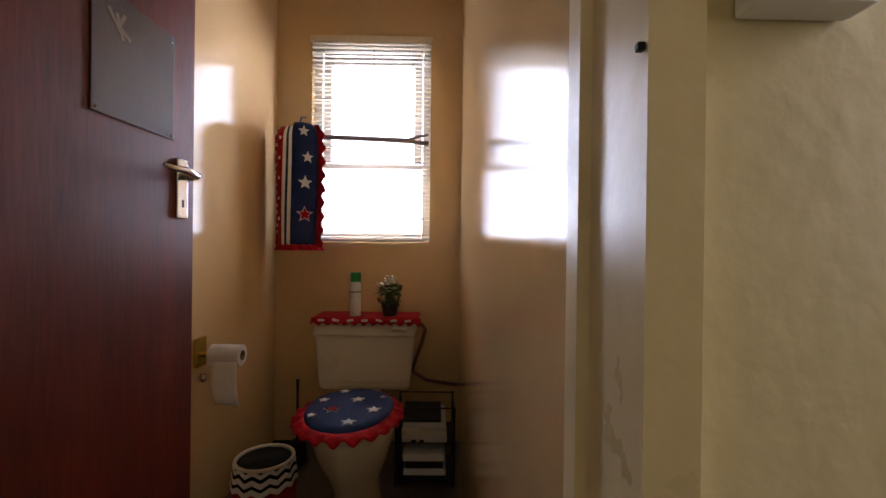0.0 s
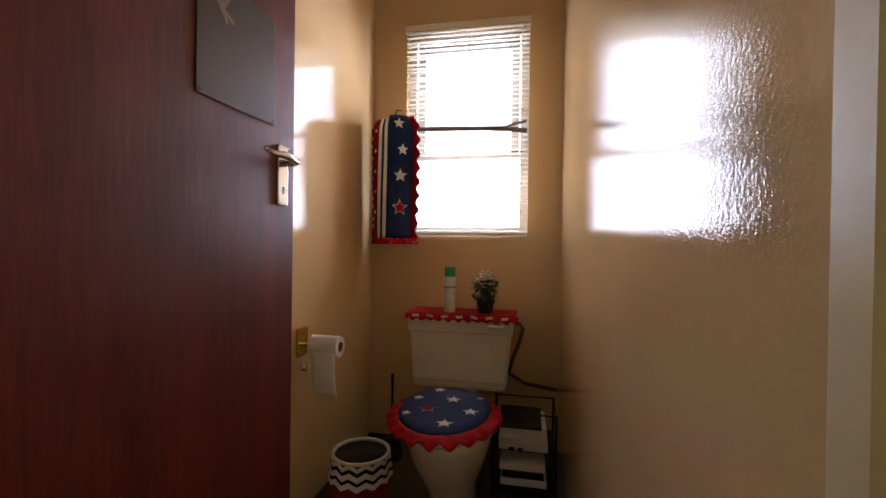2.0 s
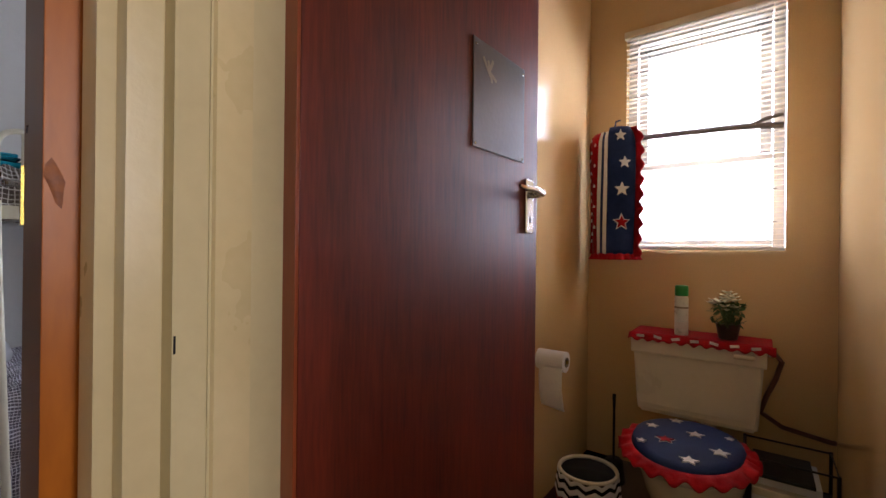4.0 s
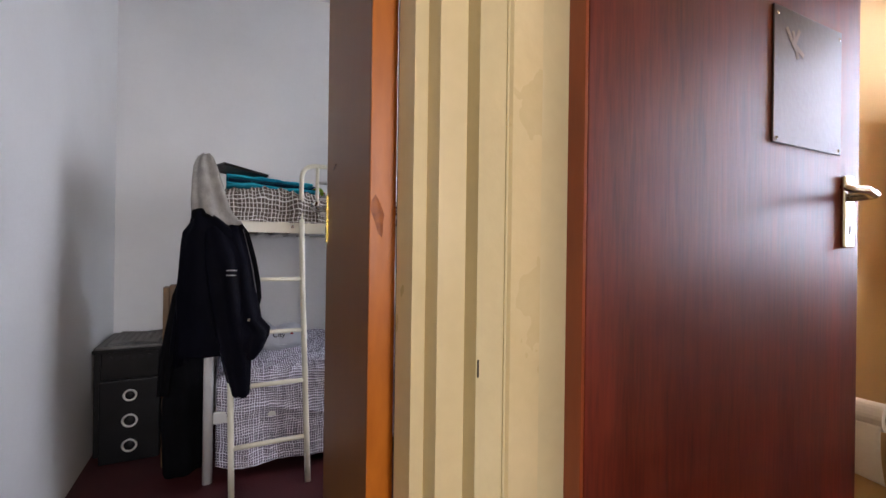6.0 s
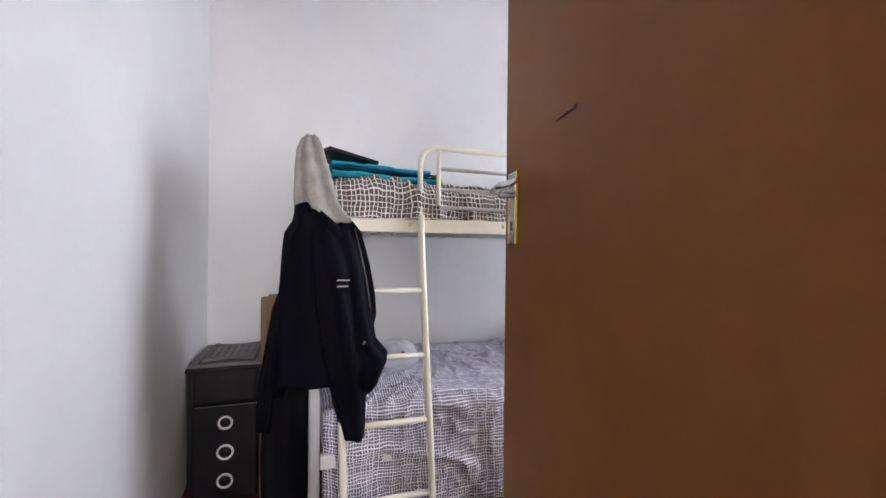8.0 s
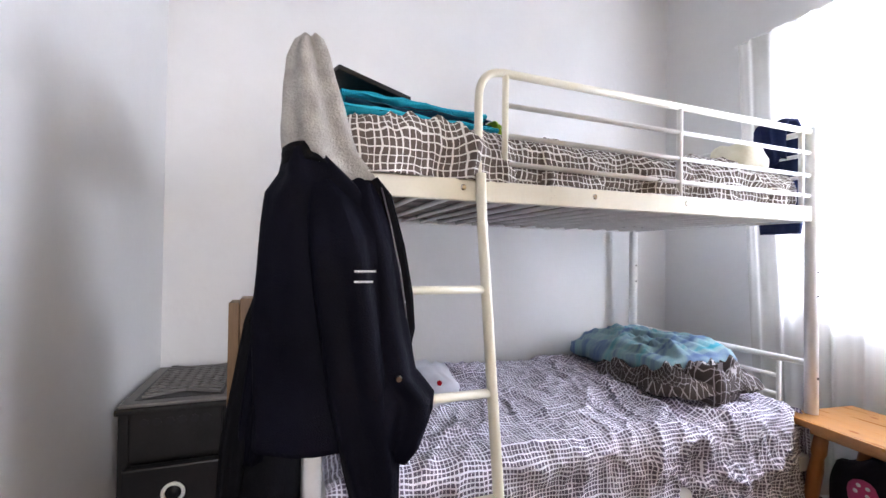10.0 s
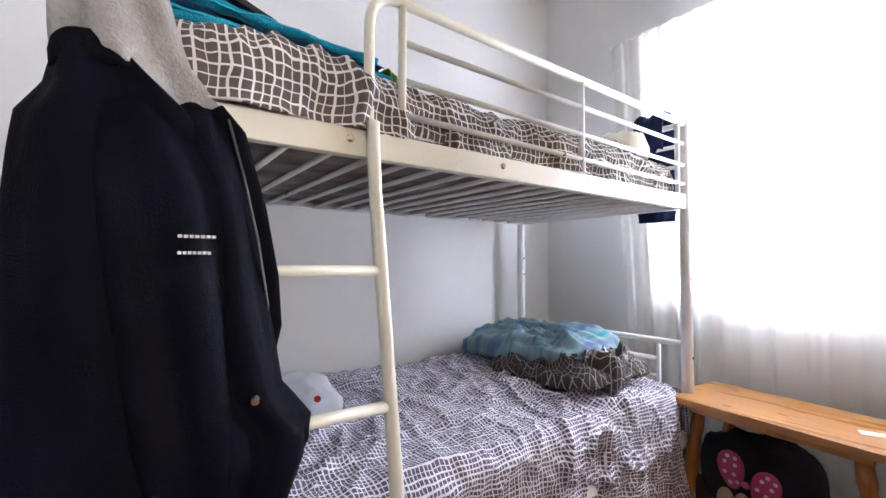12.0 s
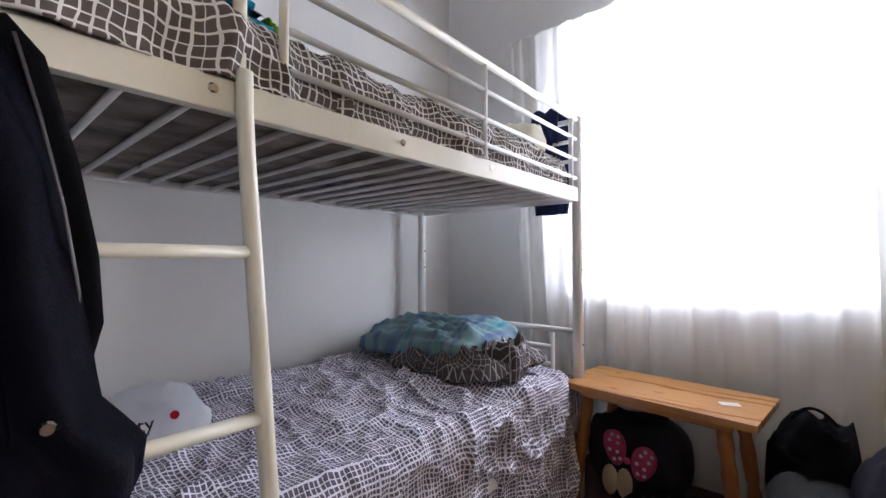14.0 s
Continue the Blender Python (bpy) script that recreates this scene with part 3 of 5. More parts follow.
part("bowl", loft([oval(-0.42, 1.76, 0.0, 0.10, 0.20), oval(-0.42, 1.76, 0.03, 0.095, 0.19), oval(-0.42, 1.75, 0.16, 0.086, 0.165), oval(-0.42, 1.72, 0.25, 0.120, 0.195), oval(-0.42, 1.69, 0.32, 0.140, 0.225), oval(-0.42, 1.675, 0.39, 0.158, 0.235), oval(-0.42, 1.675, 0.425, 0.162, 0.24), oval(-0.42, 1.675, 0.43, 0.152, 0.23)]), CERAMIC, wc, smooth=True)
part("seat", loft([oval(-0.42, 1.665, 0.431, 0.158, 0.233), oval(-0.42, 1.665, 0.436, 0.166, 0.240), oval(-0.42, 1.665, 0.452, 0.166, 0.240), oval(-0.42, 1.665, 0.456, 0.155, 0.228)]), CISTERN, wc, smooth=True)
cz = [((-0.700, 2.215), (-0.245, 2.405), 0.358), ((-0.705, 2.205), (-0.240, 2.41), 0.392), ((-0.722, 2.195), (-0.222, 2.415), 0.675)]
bm_c = bmesh.new()
rows_c = [[bm_c.verts.new((x, y, z)) for x, y in ((a[0], a[1]), (b[0], a[1]), (b[0], b[1]), (a[0], b[1]))] for a, b, z in cz]
for a, b in zip(rows_c, rows_c[1:]):
    for k in range(4):
        bm_c.faces.new((a[k], a[(k + 1) % 4], b[(k + 1) % 4], b[k]))
bm_c.faces.new(rows_c[0][::-1]), bm_c.faces.new(rows_c[-1])
bmesh.ops.bevel(bm_c, geom=[e for e in bm_c.edges], offset=0.012, segments=3, affect="EDGES")
cis = part("cistern", bm_c, CISTERN, wc)
part("cistern_lid", box((-0.730, 2.186, 0.636), (-0.214, 2.42, 0.727), 0.010), CISTERN, wc)
part("flush_lever", tube([(-0.262, 2.187, 0.680), (-0.262, 2.170, 0.680), (-0.275, 2.165, 0.680), (-0.325, 2.163, 0.681)], [0.011, 0.011, 0.009, 0.011], 8), CERAMIC, wc, "cream flush lever", True)
part("flush_pipe", tube([(-0.42, 2.30, 0.39), (-0.42, 2.28, 0.33), (-0.42, 2.05, 0.30), (-0.42, 1.88, 0.30)], 0.03, 12), CERAMIC, wc, smooth=True)
hose = thing("water_hose", (-0.2, 2.4, 0.4), "brown flexible water hose beside the cistern", "hose")
part("hose", tube([(-0.218, 2.33, 0.675), (-0.185, 2.31, 0.68), (-0.165, 2.30, 0.655), (-0.185, 2.30, 0.58), (-0.215, 2.31, 0.50), (-0.235, 2.34, 0.42), (-0.16, 2.38, 0.36), (0.0, 2.40, 0.33), (0.015, 2.405, 0.33)], 0.010, 8), HOSE, hose, smooth=True)
part("nut", turned([(0.016, -0.012), (0.016, 0.012)], (-0.205, 2.32, 0.677), 6, Matrix.Rotation(radians(90), 4, "Y")), CHROME, hose)


def ruffle(path, out, wide, waves, amp, closed=False, n=160, up=0.0):
    """A gathered frill along a path function path(t), standing off by out(t)."""
    def place(u, v):
        p, o = Vector(path(u)), Vector(out(u)).normalized()
        w = math.sin(u * waves * 2 * math.pi) + 0.4 * math.sin(u * waves * 5.1)
        return p + o * wide * v + Vector((0, 0, 1)) * (amp * w * v + up * v) + o * 0.25 * amp * math.cos(u * waves * 2 * math.pi) * v
    return sheet(n, 3, place)


# lid cover with stars and a red frill
lidc = thing("toilet_lid_cover", (-0.43, 1.64, 0.457), "blue toilet lid cover with stars and red frill", "cover")
part("cover", loft([oval(-0.43, 1.64, 0.457, 0.156, 0.208), oval(-0.43, 1.64, 0.470, 0.165, 0.216), oval(-0.43, 1.64, 0.484, 0.158, 0.208), oval(-0.43, 1.64, 0.490, 0.135, 0.18), oval(-0.43, 1.64, 0.494, 0.065, 0.09)]), STAR_BLUE, lidc, smooth=True)
thicken(part("frill", ruffle(lambda t: (-0.43 + 0.160 * math.cos(2 * math.pi * t), 1.64 + 0.212 * math.sin(2 * math.pi * t), 0.476), lambda t: (math.cos(2 * math.pi * t), math.sin(2 * math.pi * t), -0.45), 0.046, 21, 0.009), RED_CLOTH, lidc, "gathered red frill", True), 0.003)
for x, y, m_, r in ((-0.482, 1.593, RED_CLOTH, 0.027), (-0.402, 1.485, WHITE_CLOTH, 0.029), (-0.332, 1.597, WHITE_CLOTH, 0.030), (-0.408, 1.694, WHITE_CLOTH, 0.029), (-0.540, 1.695, WHITE_CLOTH, 0.022), (-0.545, 1.545, WHITE_CLOTH, 0.017), (-0.480, 1.795, WHITE_CLOTH, 0.024), (-0.315, 1.735, WHITE_CLOTH, 0.015)):
    e = math.hypot((x + 0.43) / 0.160, (y - 1.64) / 0.212)
    if m_ is RED_CLOTH:
        part("star", star(r * 1.25, (x, y, 0.4955 - 0.006 * e), (1, 0.2, 0), (-0.2, 1, 0)), WHITE_CLOTH, lidc)
        part("star", star(r, (x, y, 0.4980 - 0.006 * e), (1, 0.2, 0), (-0.2, 1, 0)), RED_CLOTH, lidc)
    else:
        part("star", star(r, (x, y, 0.4965 - 0.006 * e), (1, 0.1, 0), (-0.1, 1, 0)), WHITE_CLOTH, lidc)

# cistern runner
run = thing("cistern_cover", (-0.47, 2.28, 0.728), "red-edged starry cloth runner on the cistern", "cover")
part("cloth", box((-0.728, 2.178, 0.7285), (-0.196, 2.38, 0.734), 0.002), RED_CLOTH, run)
thicken(part("frill", ruffle(lambda t: (-0.735 + 0.55 * t, 2.178, 0.732), lambda t: (0.06 * math.sin(17 * t), -1, -1.5), 0.035, 12, 0.005), RED_CLOTH, run, "red frill", True), 0.003)
for k in range(7):
    x = -0.68 + k * 0.072
    part("white_patch", box((x - 0.018, 2.160, 0.716), (x + 0.014, 2.1645, 0.727), 0.001, m=Matrix.Translation((x, 2.162, 0.722)) @ Matrix.Rotation(0.25 * math.sin(k * 2), 4, "Y") @ Matrix.Translation((-x, -2.162, -0.722))), WHITE_CLOTH, run)

can = thing("air_freshener", (-0.525, 2.23, 0.735), "pale aerosol can with a green cap", "aerosol can")
part("body", turned([(0.026, 0), (0.028, 0.004), (0.028, 0.165), (0.024, 0.178)], (-0.525, 2.23, 0.735), 20), CAN, can, smooth=True)
part("cap", turned([(0.0275, 0.176), (0.028, 0.18), (0.0275, 0.218), (0.024, 0.223)], (-0.525, 2.23, 0.735), 20), GREEN_CAP, can, "bright green cap", True)
part("print_band", turned([(0.0284, 0.03), (0.0284, 0.06)], (-0.525, 2.23, 0.735), 20), STEEL_WIN, can)
part("print_band", turned([(0.0284, 0.120), (0.0284, 0.128)], (-0.525, 2.23, 0.735), 20), CARD, can)

pot = thing("artificial_flowers", (-0.35, 2.25, 0.735), "small cream artificial flowers in a dark pot", "flower pot")
part("pot", turned([(0.032, 0), (0.036, 0.005), (0.045, 0.062), (0.047, 0.066), (0.040, 0.066), (0.038, 0.058)], (-0.35, 2.25, 0.735), 18), POT, pot, smooth=True)
rnd = random.Random(4)
bm_l = bmesh.new()
for k in range(190):
    a, r, z = rnd.uniform(0, 6.28), rnd.uniform(0.0, 0.068), rnd.uniform(0.055, 0.155)
    c = Vector((-0.35 + r * math.cos(a), 2.25 + r * math.sin(a), 0.735 + z))
    d1v, d2v = Vector((rnd.uniform(-1, 1), rnd.uniform(-1, 1), rnd.uniform(0, 1))).normalized(), Vector((rnd.uniform(-1, 1), rnd.uniform(-1, 1), 0.2)).normalized()
    q = [bm_l.verts.new(c + s * d1v + t * d2v) for s, t in ((-0.020, 0), (0, 0.008), (0.022, 0), (0, -0.008))]
    bm_l.faces.new(q)
tagged(part("leaves", bm_l, LEAF, pot), kind="stuff")
for k in range(15):
    a, r = rnd.uniform(0, 6.28), rnd.uniform(0.0, 0.055)
    z = 0.12 + rnd.uniform(0, 0.075)
    c = Vector((-0.36 + r * math.cos(a), 2.24 + r * math.sin(a), 0.735 + z))
    bm_f = bmesh.new()
    for j in range(5):
        b = a + j * 1.257
        o = Vector((math.cos(b), math.sin(b), 0.5)) * 0.030
        s = Vector((-math.sin(b), math.cos(b), 0)) * 0.013
        bm_f.faces.new([bm_f.verts.new(p) for p in (c, c + o * 0.6 + s, c + o, c + o * 0.6 - s)])
    part("flower", bm_f, PETAL, pot, "cream petals")

# hanging fabric bag with stars, stripes and frills
hb = thing("hanging_fabric_bag", (-0.83, 2.28, 1.72), "stars and stripes fabric bag hung by the window", "fabric bag")


def bag_pt(a, z, grow=0.0):
    k = 1 + 0.05 * math.sin(a * 3 + z * 6) - 0.25 * max(0, (z - 1.635) / 0.08) ** 2
    return Vector((-0.832 + (0.108 + grow) * k * math.cos(a), 2.27 + (0.10 + grow) * k * math.sin(a), z))


def bag_strip(a0, a1, z0, z1, mat_, nm, label="", grow=0.0):
    return thicken(part(nm, sheet(14, 24, lambda u, v: bag_pt(a0 + (a1 - a0) * u, z0 + (z1 - z0) * v, grow)), mat_, hb, label, True), 0.004)


deg = radians
bag_strip(deg(180), deg(239), 1.095, 1.695, RED_CLOTH, "red_panel", "red print panel")
bag_strip(deg(239), deg(249), 1.095, 1.695, WHITE_CLOTH, "stripe")
bag_strip(deg(249), deg(256), 1.095, 1.695, STAR_BLUE, "stripe")
bag_strip(deg(256), deg(265), 1.095, 1.695, WHITE_CLOTH, "stripe")
bag_strip(deg(265), deg(341), 1.095, 1.715, STAR_BLUE, "blue_panel", "blue panel with stars")
bag_strip(deg(-19), deg(180), 1.095, 1.695, STAR_BLUE, "back_panel")
for z, rad, mm, aa in ((1.408, 0.036, WHITE_CLOTH, 301), (1.249, 0.034, RED_CLOTH, 301), (1.536, 0.030, WHITE_CLOTH, 306), (1.666, 0.028, WHITE_CLOTH, 296)):
    a = deg(aa)
    o = Vector((math.cos(a), math.sin(a), 0))
    rt = Vector((-math.sin(a), math.cos(a), 0))
    if mm is RED_CLOTH:
        part("star", star(rad * 1.25, bag_pt(a, z, 0.005), rt, (0, 0, 1)), WHITE_CLOTH, hb)
    part("star", star(rad, bag_pt(a, z, 0.009), rt, (0, 0, 1)), mm, hb)
for k in range(16):
    a, z = deg(200 + 15 * (k % 3)), 1.16 + 0.034 * k
    part("white_dash", star(0.009, bag_pt(a, z, 0.005), (-math.sin(a), math.cos(a), 0), (0, 0, 1)), WHITE_CLOTH, hb)


def frill_v(t):
    return bag_pt(deg(339), 1.085 + 0.63 * t)


thicken(part("frill", sheet(120, 3, lambda u, v: frill_v(u) + Vector((0.95, -0.3, 0)).normalized() * 0.036 * v + Vector((0.5, 0.8, 0)) * 0.013 * v * math.sin(u * 9 * 6.28)), RED_CLOTH, hb, "red frill", True), 0.003)
thicken(part("frill", sheet(120, 3, lambda u, v: bag_pt(deg(185), 1.095 + 0.6 * u) + Vector((-1, -0.2, 0)) * 0.012 * v + Vector((0.3, -1, 0)) * 0.012 * v * math.sin(u * 10 * 6.28)), RED_CLOTH, hb, "red frill", True), 0.003)
thicken(part("frill", sheet(160, 3, lambda u, v: bag_pt(2 * math.pi * u, 1.10, 0.01 * v * (1 + math.sin(u * 16 * 6.28))) + Vector((0, 0, -0.032 * v))), RED_CLOTH, hb, "red bottom frill", True), 0.003)
part("loop", tube([(-0.84, 2.27, 1.70), (-0.845, 2.33, 1.78), (-0.85, 2.428, 1.81)], 0.004, 6), STAR_BLUE, hb)

# toilet roll on its holder
tr = thing("toilet_roll_holder", (WCW, 1.66, 0.70), "brass toilet roll holder on the wall", "roll holder")
part("wall_plate", box((WCW, 1.625, 0.628), (WCW + 0.014, 1.695, 0.738), 0.004), BRASS, tr)
part("arm", tube([(WCW + 0.01, 1.66, 0.672), (WCW + 0.174, 1.66, 0.672)], 0.008, 8), BRASS, tr)
part("knob", turned([(0.006, 0), (0.016, 0.01), (0.016, 0.024), (0.004, 0.032)], (WCW + 0.01, 1.64, 0.590), 12, Matrix.Rotation(radians(90), 4, "Y")), CHROME, tr, smooth=True)
roll = thing("toilet_roll", (WCW + 0.11, 1.66, 0.67), "part-used white toilet paper roll with a hanging sheet", "toilet roll")
RY = Matrix.Rotation(radians(90), 4, "Y")
part("paper", turned([(0.020, 0.0), (0.040, 0.001), (0.040, 0.115), (0.020, 0.116), (0.020, 0.06)], (WCW + 0.052, 1.66, 0.672), 24, RY), PAPER, roll)
part("core", turned([(0.0195, 0.003), (0.0195, 0.118), (0.017, 0.118), (0.017, 0.05)], (WCW + 0.052, 1.66, 0.672), 20, RY), CARD, roll, "grey cardboard core")
thicken(part("loose_sheet", sheet(8, 20, lambda u, v: (WCW + 0.071 + 0.094 * u + 0.012 * v * v, 1.66 - 0.037 - 0.010 * math.sin(v * 2.6), 0.655 - 0.15 * v - 0.012 * u * v * v)), PAPER, roll, smooth=True), 0.001)

# waste bin with crochet cover
bn = thing("waste_bin", (-0.765, 1.69, 0), "waste bin in a red crochet cover with zigzag rim", "bin")


def zig(rad, z, amp, n=48):
    return [Vector((-0.765 + rad * (1 + 0.02 * math.sin(k * 1.3)) * math.cos(2 * math.pi * k / n), 1.69 + rad * math.sin(2 * math.pi * k / n), z + amp * math.cos(2 * math.pi * k * 12 / n))) for k in range(n)]


part("body", loft([zig(0.100, 0.0, 0), zig(0.105, 0.01, 0), zig(0.116, 0.14, 0), zig(0.118, 0.18, 0.008)], caps=True), paint("red_crochet", (0.16, 0.004, 0.008), (0.30, 0.01, 0.016), 0.95, big=30, fine=140, bump=0.8), bn, "dark red crochet body", True)
for z0, z1, mm in ((0.18, 0.200, WHITE_CLOTH), (0.200, 0.212, BLACK_CLOTH), (0.212, 0.232, WHITE_CLOTH), (0.232, 0.246, BLACK_CLOTH), (0.246, 0.262, WHITE_CLOTH)):
    r0, r1 = 0.1195 - (z0 - 0.18) * 0.12, 0.1195 - (z1 - 0.18) * 0.12
    part("zigzag_band", loft([zig(r0, z0, 0.008), zig(r0 + 0.003, (z0 + z1) / 2, 0.008), zig(r1, z1, 0.008)], caps=False), mm, bn, smooth=True)
part("rim", tube([(-0.765 + 0.106 * math.cos(a), 1.69 + 0.106 * math.sin(a), 0.268) for a in [2 * math.pi * k / 36 for k in range(37)]], 0.007, 8), CISTERN, bn, "white crochet rim", True)
part("liner", turned([(0.100, 0.262), (0.085, 0.20), (0.02, 0.195)], (-0.765, 1.69, 0), 24), GREY_PLASTIC, bn, smooth=True)

brush = thing("toilet_brush", (-0.80, 2.18, 0), "toilet brush with a thin grey handle", "toilet brush")
part("holder", turned([(0.05, 0), (0.055, 0.01), (0.042, 0.10), (0.036, 0.11)], (-0.80, 2.18, 0), 16), GREY_PLASTIC, brush, smooth=True)
part("handle", tube([(-0.80, 2.18, 0.10), (-0.80, 2.18, 0.34), (-0.80, 2.18, 0.42)], [0.006, 0.006, 0.009], 8), GREY_PLASTIC, brush, smooth=True)

# magazine rack with papers
rack = thing("magazine_rack", (-0.15, 2.08, 0), "black wire magazine rack beside the toilet", "rack")
for x in (-0.285, -0.02):
    for y in (1.98, 2.20):
        part("post", tube([(x, y, 0), (x, y, 0.36)], 0.006, 8), BLACK, rack)
for z in (0.03, 0.20, 0.355):
    part("wire_ring", tube([(-0.285, 1.98, z), (-0.02, 1.98, z), (-0.02, 2.20, z), (-0.285, 2.20, z), (-0.285, 1.98, z)], 0.004, 6), BLACK, rack)
part("shelf", box((-0.283, 1.982, 0.022), (-0.022, 2.198, 0.030), 0.002), BLACK, rack)
part("shelf", box((-0.283, 1.982, 0.192), (-0.022, 2.198, 0.198), 0.002), BLACK, rack)
rnd = random.Random(8)
zz = 0.031
for k, (h, mm) in enumerate(((0.03, BLACK), (0.03, PAPER), (0.028, BLACK), (0.034, PAPER), (0.0, None), (0.036, PAPER), (0.03, CISTERN), (0.032, PAPER), (0.016, BLACK))):
    if mm is None:
        zz = 0.2
        continue
    mg = thing("magazine", (-0.16, 2.06, zz), "worn pale magazine in the rack" if mm is not BLACK else "dark magazine in the rack", "magazine", "magazines in the rack")
    part("cover", box((-0.262 + rnd.uniform(0, 0.02), 1.95 + rnd.uniform(0, 0.03), zz), (-0.05 - rnd.uniform(0, 0.03), 2.19, zz + h - 0.002), 0.003), mm, mg)
    if k == 5:
        for x, w in ((-0.215, 0.024), (-0.178, 0.022)):
            part("print_bar", box((x, 1.948, zz + 0.008), (x + w, 1.9495, zz + 0.024)), BLACK, mg)
    zz += h

# ---------------------------------------------------------------- bedroom window and curtains
win2 = thing("window_2", (-2.15, NORTH + 0.1, WZ0), "white steel bedroom window behind the curtains", "window", kind="structure")
yb = NORTH + 0.08
for x0, x1, z0, z1 in ((WX0, WX0 + 0.045, WZ0, WZ1), (WX1 - 0.045, WX1, WZ0, WZ1), (WX0 + 0.045, WX1 - 0.045, WZ0, WZ0 + 0.045), (WX0 + 0.045, WX1 - 0.045, WZ1 - 0.045, WZ1), (-2.37, -2.33, WZ0 + 0.045, WZ1 - 0.045)):
    part("window_frame", box((x0 + 0.001, yb, z0 + 0.001), (x1 - 0.001, yb + 0.03, z1 - 0.001), 0.002), STEEL_WIN, win2)
part("window_sill", box((WX0 - 0.03, NORTH - 0.03, WZ0 - 0.03), (WX1 + 0.03, NORTH + 0.079, WZ0 - 0.001), 0.004), BED_WALL, win2)
for x0, x1 in ((WX0 + 0.046, -2.371), (-2.329, WX1 - 0.046)):
    p = part("pane", box((x0, yb + 0.013, WZ0 + 0.046), (x1, yb + 0.017, WZ1 - 0.046)), GLASS, win2)
    p.visible_shadow = False


def curtain(name, x0, x1, z0, z1, waves, depth, label, lean=0.0, seed=0, y=NORTH - 0.075):
    c = thing(name, ((x0 + x1) / 2, y, z1), label, "curtain", "net curtains at the bedroom window")

    def place(u, v):
        z = z1 + (z0 - z1) * v
        ph = u * waves * 2 * math.pi + 1.3 * wob((u * 3, seed, 0.4 * v), 1.0)
        x = x0 + (x1 - x0) * u + lean * v * (1 - u) + 0.012 * wob((u * 6, v * 2, seed), 1.0) * v
        return (x, y + depth * (0.45 + 0.55 * v) * (math.sin(ph) + 0.35 * math.sin(2.3 * ph + seed)) * (0.6 + 0.4 * wob((u * 4, v, seed + 5), 1.0)), z)
    part("fabric", sheet(int(waves * 16), 26, place), NET, c, smooth=True)
    part("heading", sheet(int(waves * 16), 2, lambda u, v: Vector(place(u, 0)) + Vector((0, -0.003, -0.035 * v + 0.015))), NET, c, smooth=True)
    return c


curtain("curtain", -3.20, -2.60, 0.05, 2.170, 5, 0.034, "thin cream net curtain bunched beside the window", 0.10, 1)
curtain("curtain", -2.63, -2.31, 0.05, 2.190, 3, 0.018, "thin white net curtain hanging before the window", 0.0, 2, NORTH - 0.088)
curtain("curtain", -2.335, -1.77, 0.05, 2.205, 5, 0.018, "thin white net curtain hanging before the window", 0.0, 4, NORTH - 0.078)
curtain("curtain", -1.80, -1.32, 0.05, 2.215, 4, 0.034, "thin cream net curtain bunched beside the window", 0.0, 6, NORTH - 0.086)
rod = thing("curtain_wire", (-2.2, NORTH - 0.07, 2.19), "thin white curtain wire on hooks", "curtain rail")
part("wire", tube([(-3.22, NORTH - 0.075, 2.187), (-2.3, NORTH - 0.075, 2.192), (-1.3, NORTH - 0.075, 2.212)], 0.005, 8), WHITE_METAL, rod)
for x, z in ((-3.21, 2.187), (-2.3, 2.192), (-1.31, 2.212)):
    part("hook", tube([(x, NORTH, z), (x, NORTH - 0.078, z)], 0.006, 8), WHITE_METAL, rod)

# ---------------------------------------------------------------- bunk bed
FX, BX, Y0, Y1 = -2.68, -3.58, -0.095, 1.725
bunk = thing("bunk_bed", (-3.1, 0.8, 0), "white tubular metal bunk bed with a side ladder", "bunk bed")
for x, y, top, mm in ((FX, Y0, 1.50, WHITE_METAL), (FX, Y1, 1.575, WHITE_METAL), (BX, Y0, 1.60, WHITE_METAL), (BX, Y1, 1.60, WHITE_METAL)):
    p = part("post", tube([(x, y, 0), (x, y, top - 0.004), (x, y, top)], [0.022, 0.022, 0.018], 16), mm, bunk, smooth=True)
    part("collar", turned([(0.0235, 0.955), (0.0235, 0.985)], (x, y, 0), 16), mm, p)
    for z in (0.62, 0.93, 1.02):
        part("bolt", turned([(0.005, 0), (0.004, 0.003)], (x + 0.021, y, z), 8, Matrix.Rotation(radians(90), 4, "Y")), BLACK, p)
for x in (FX, BX):
    part("upper_side_rail", box((x - 0.013, Y0 + 0.022, 1.213), (x + 0.013, Y1 - 0.022, 1.270), 0.003), CREAM_METAL if x == FX else WHITE_METAL, bunk, "painted steel side rail")
    part("lower_side_rail", box((x - 0.013, Y0 + 0.022, 0.28), (x + 0.013, Y1 - 0.022, 0.335), 0.003), WHITE_METAL, bunk)
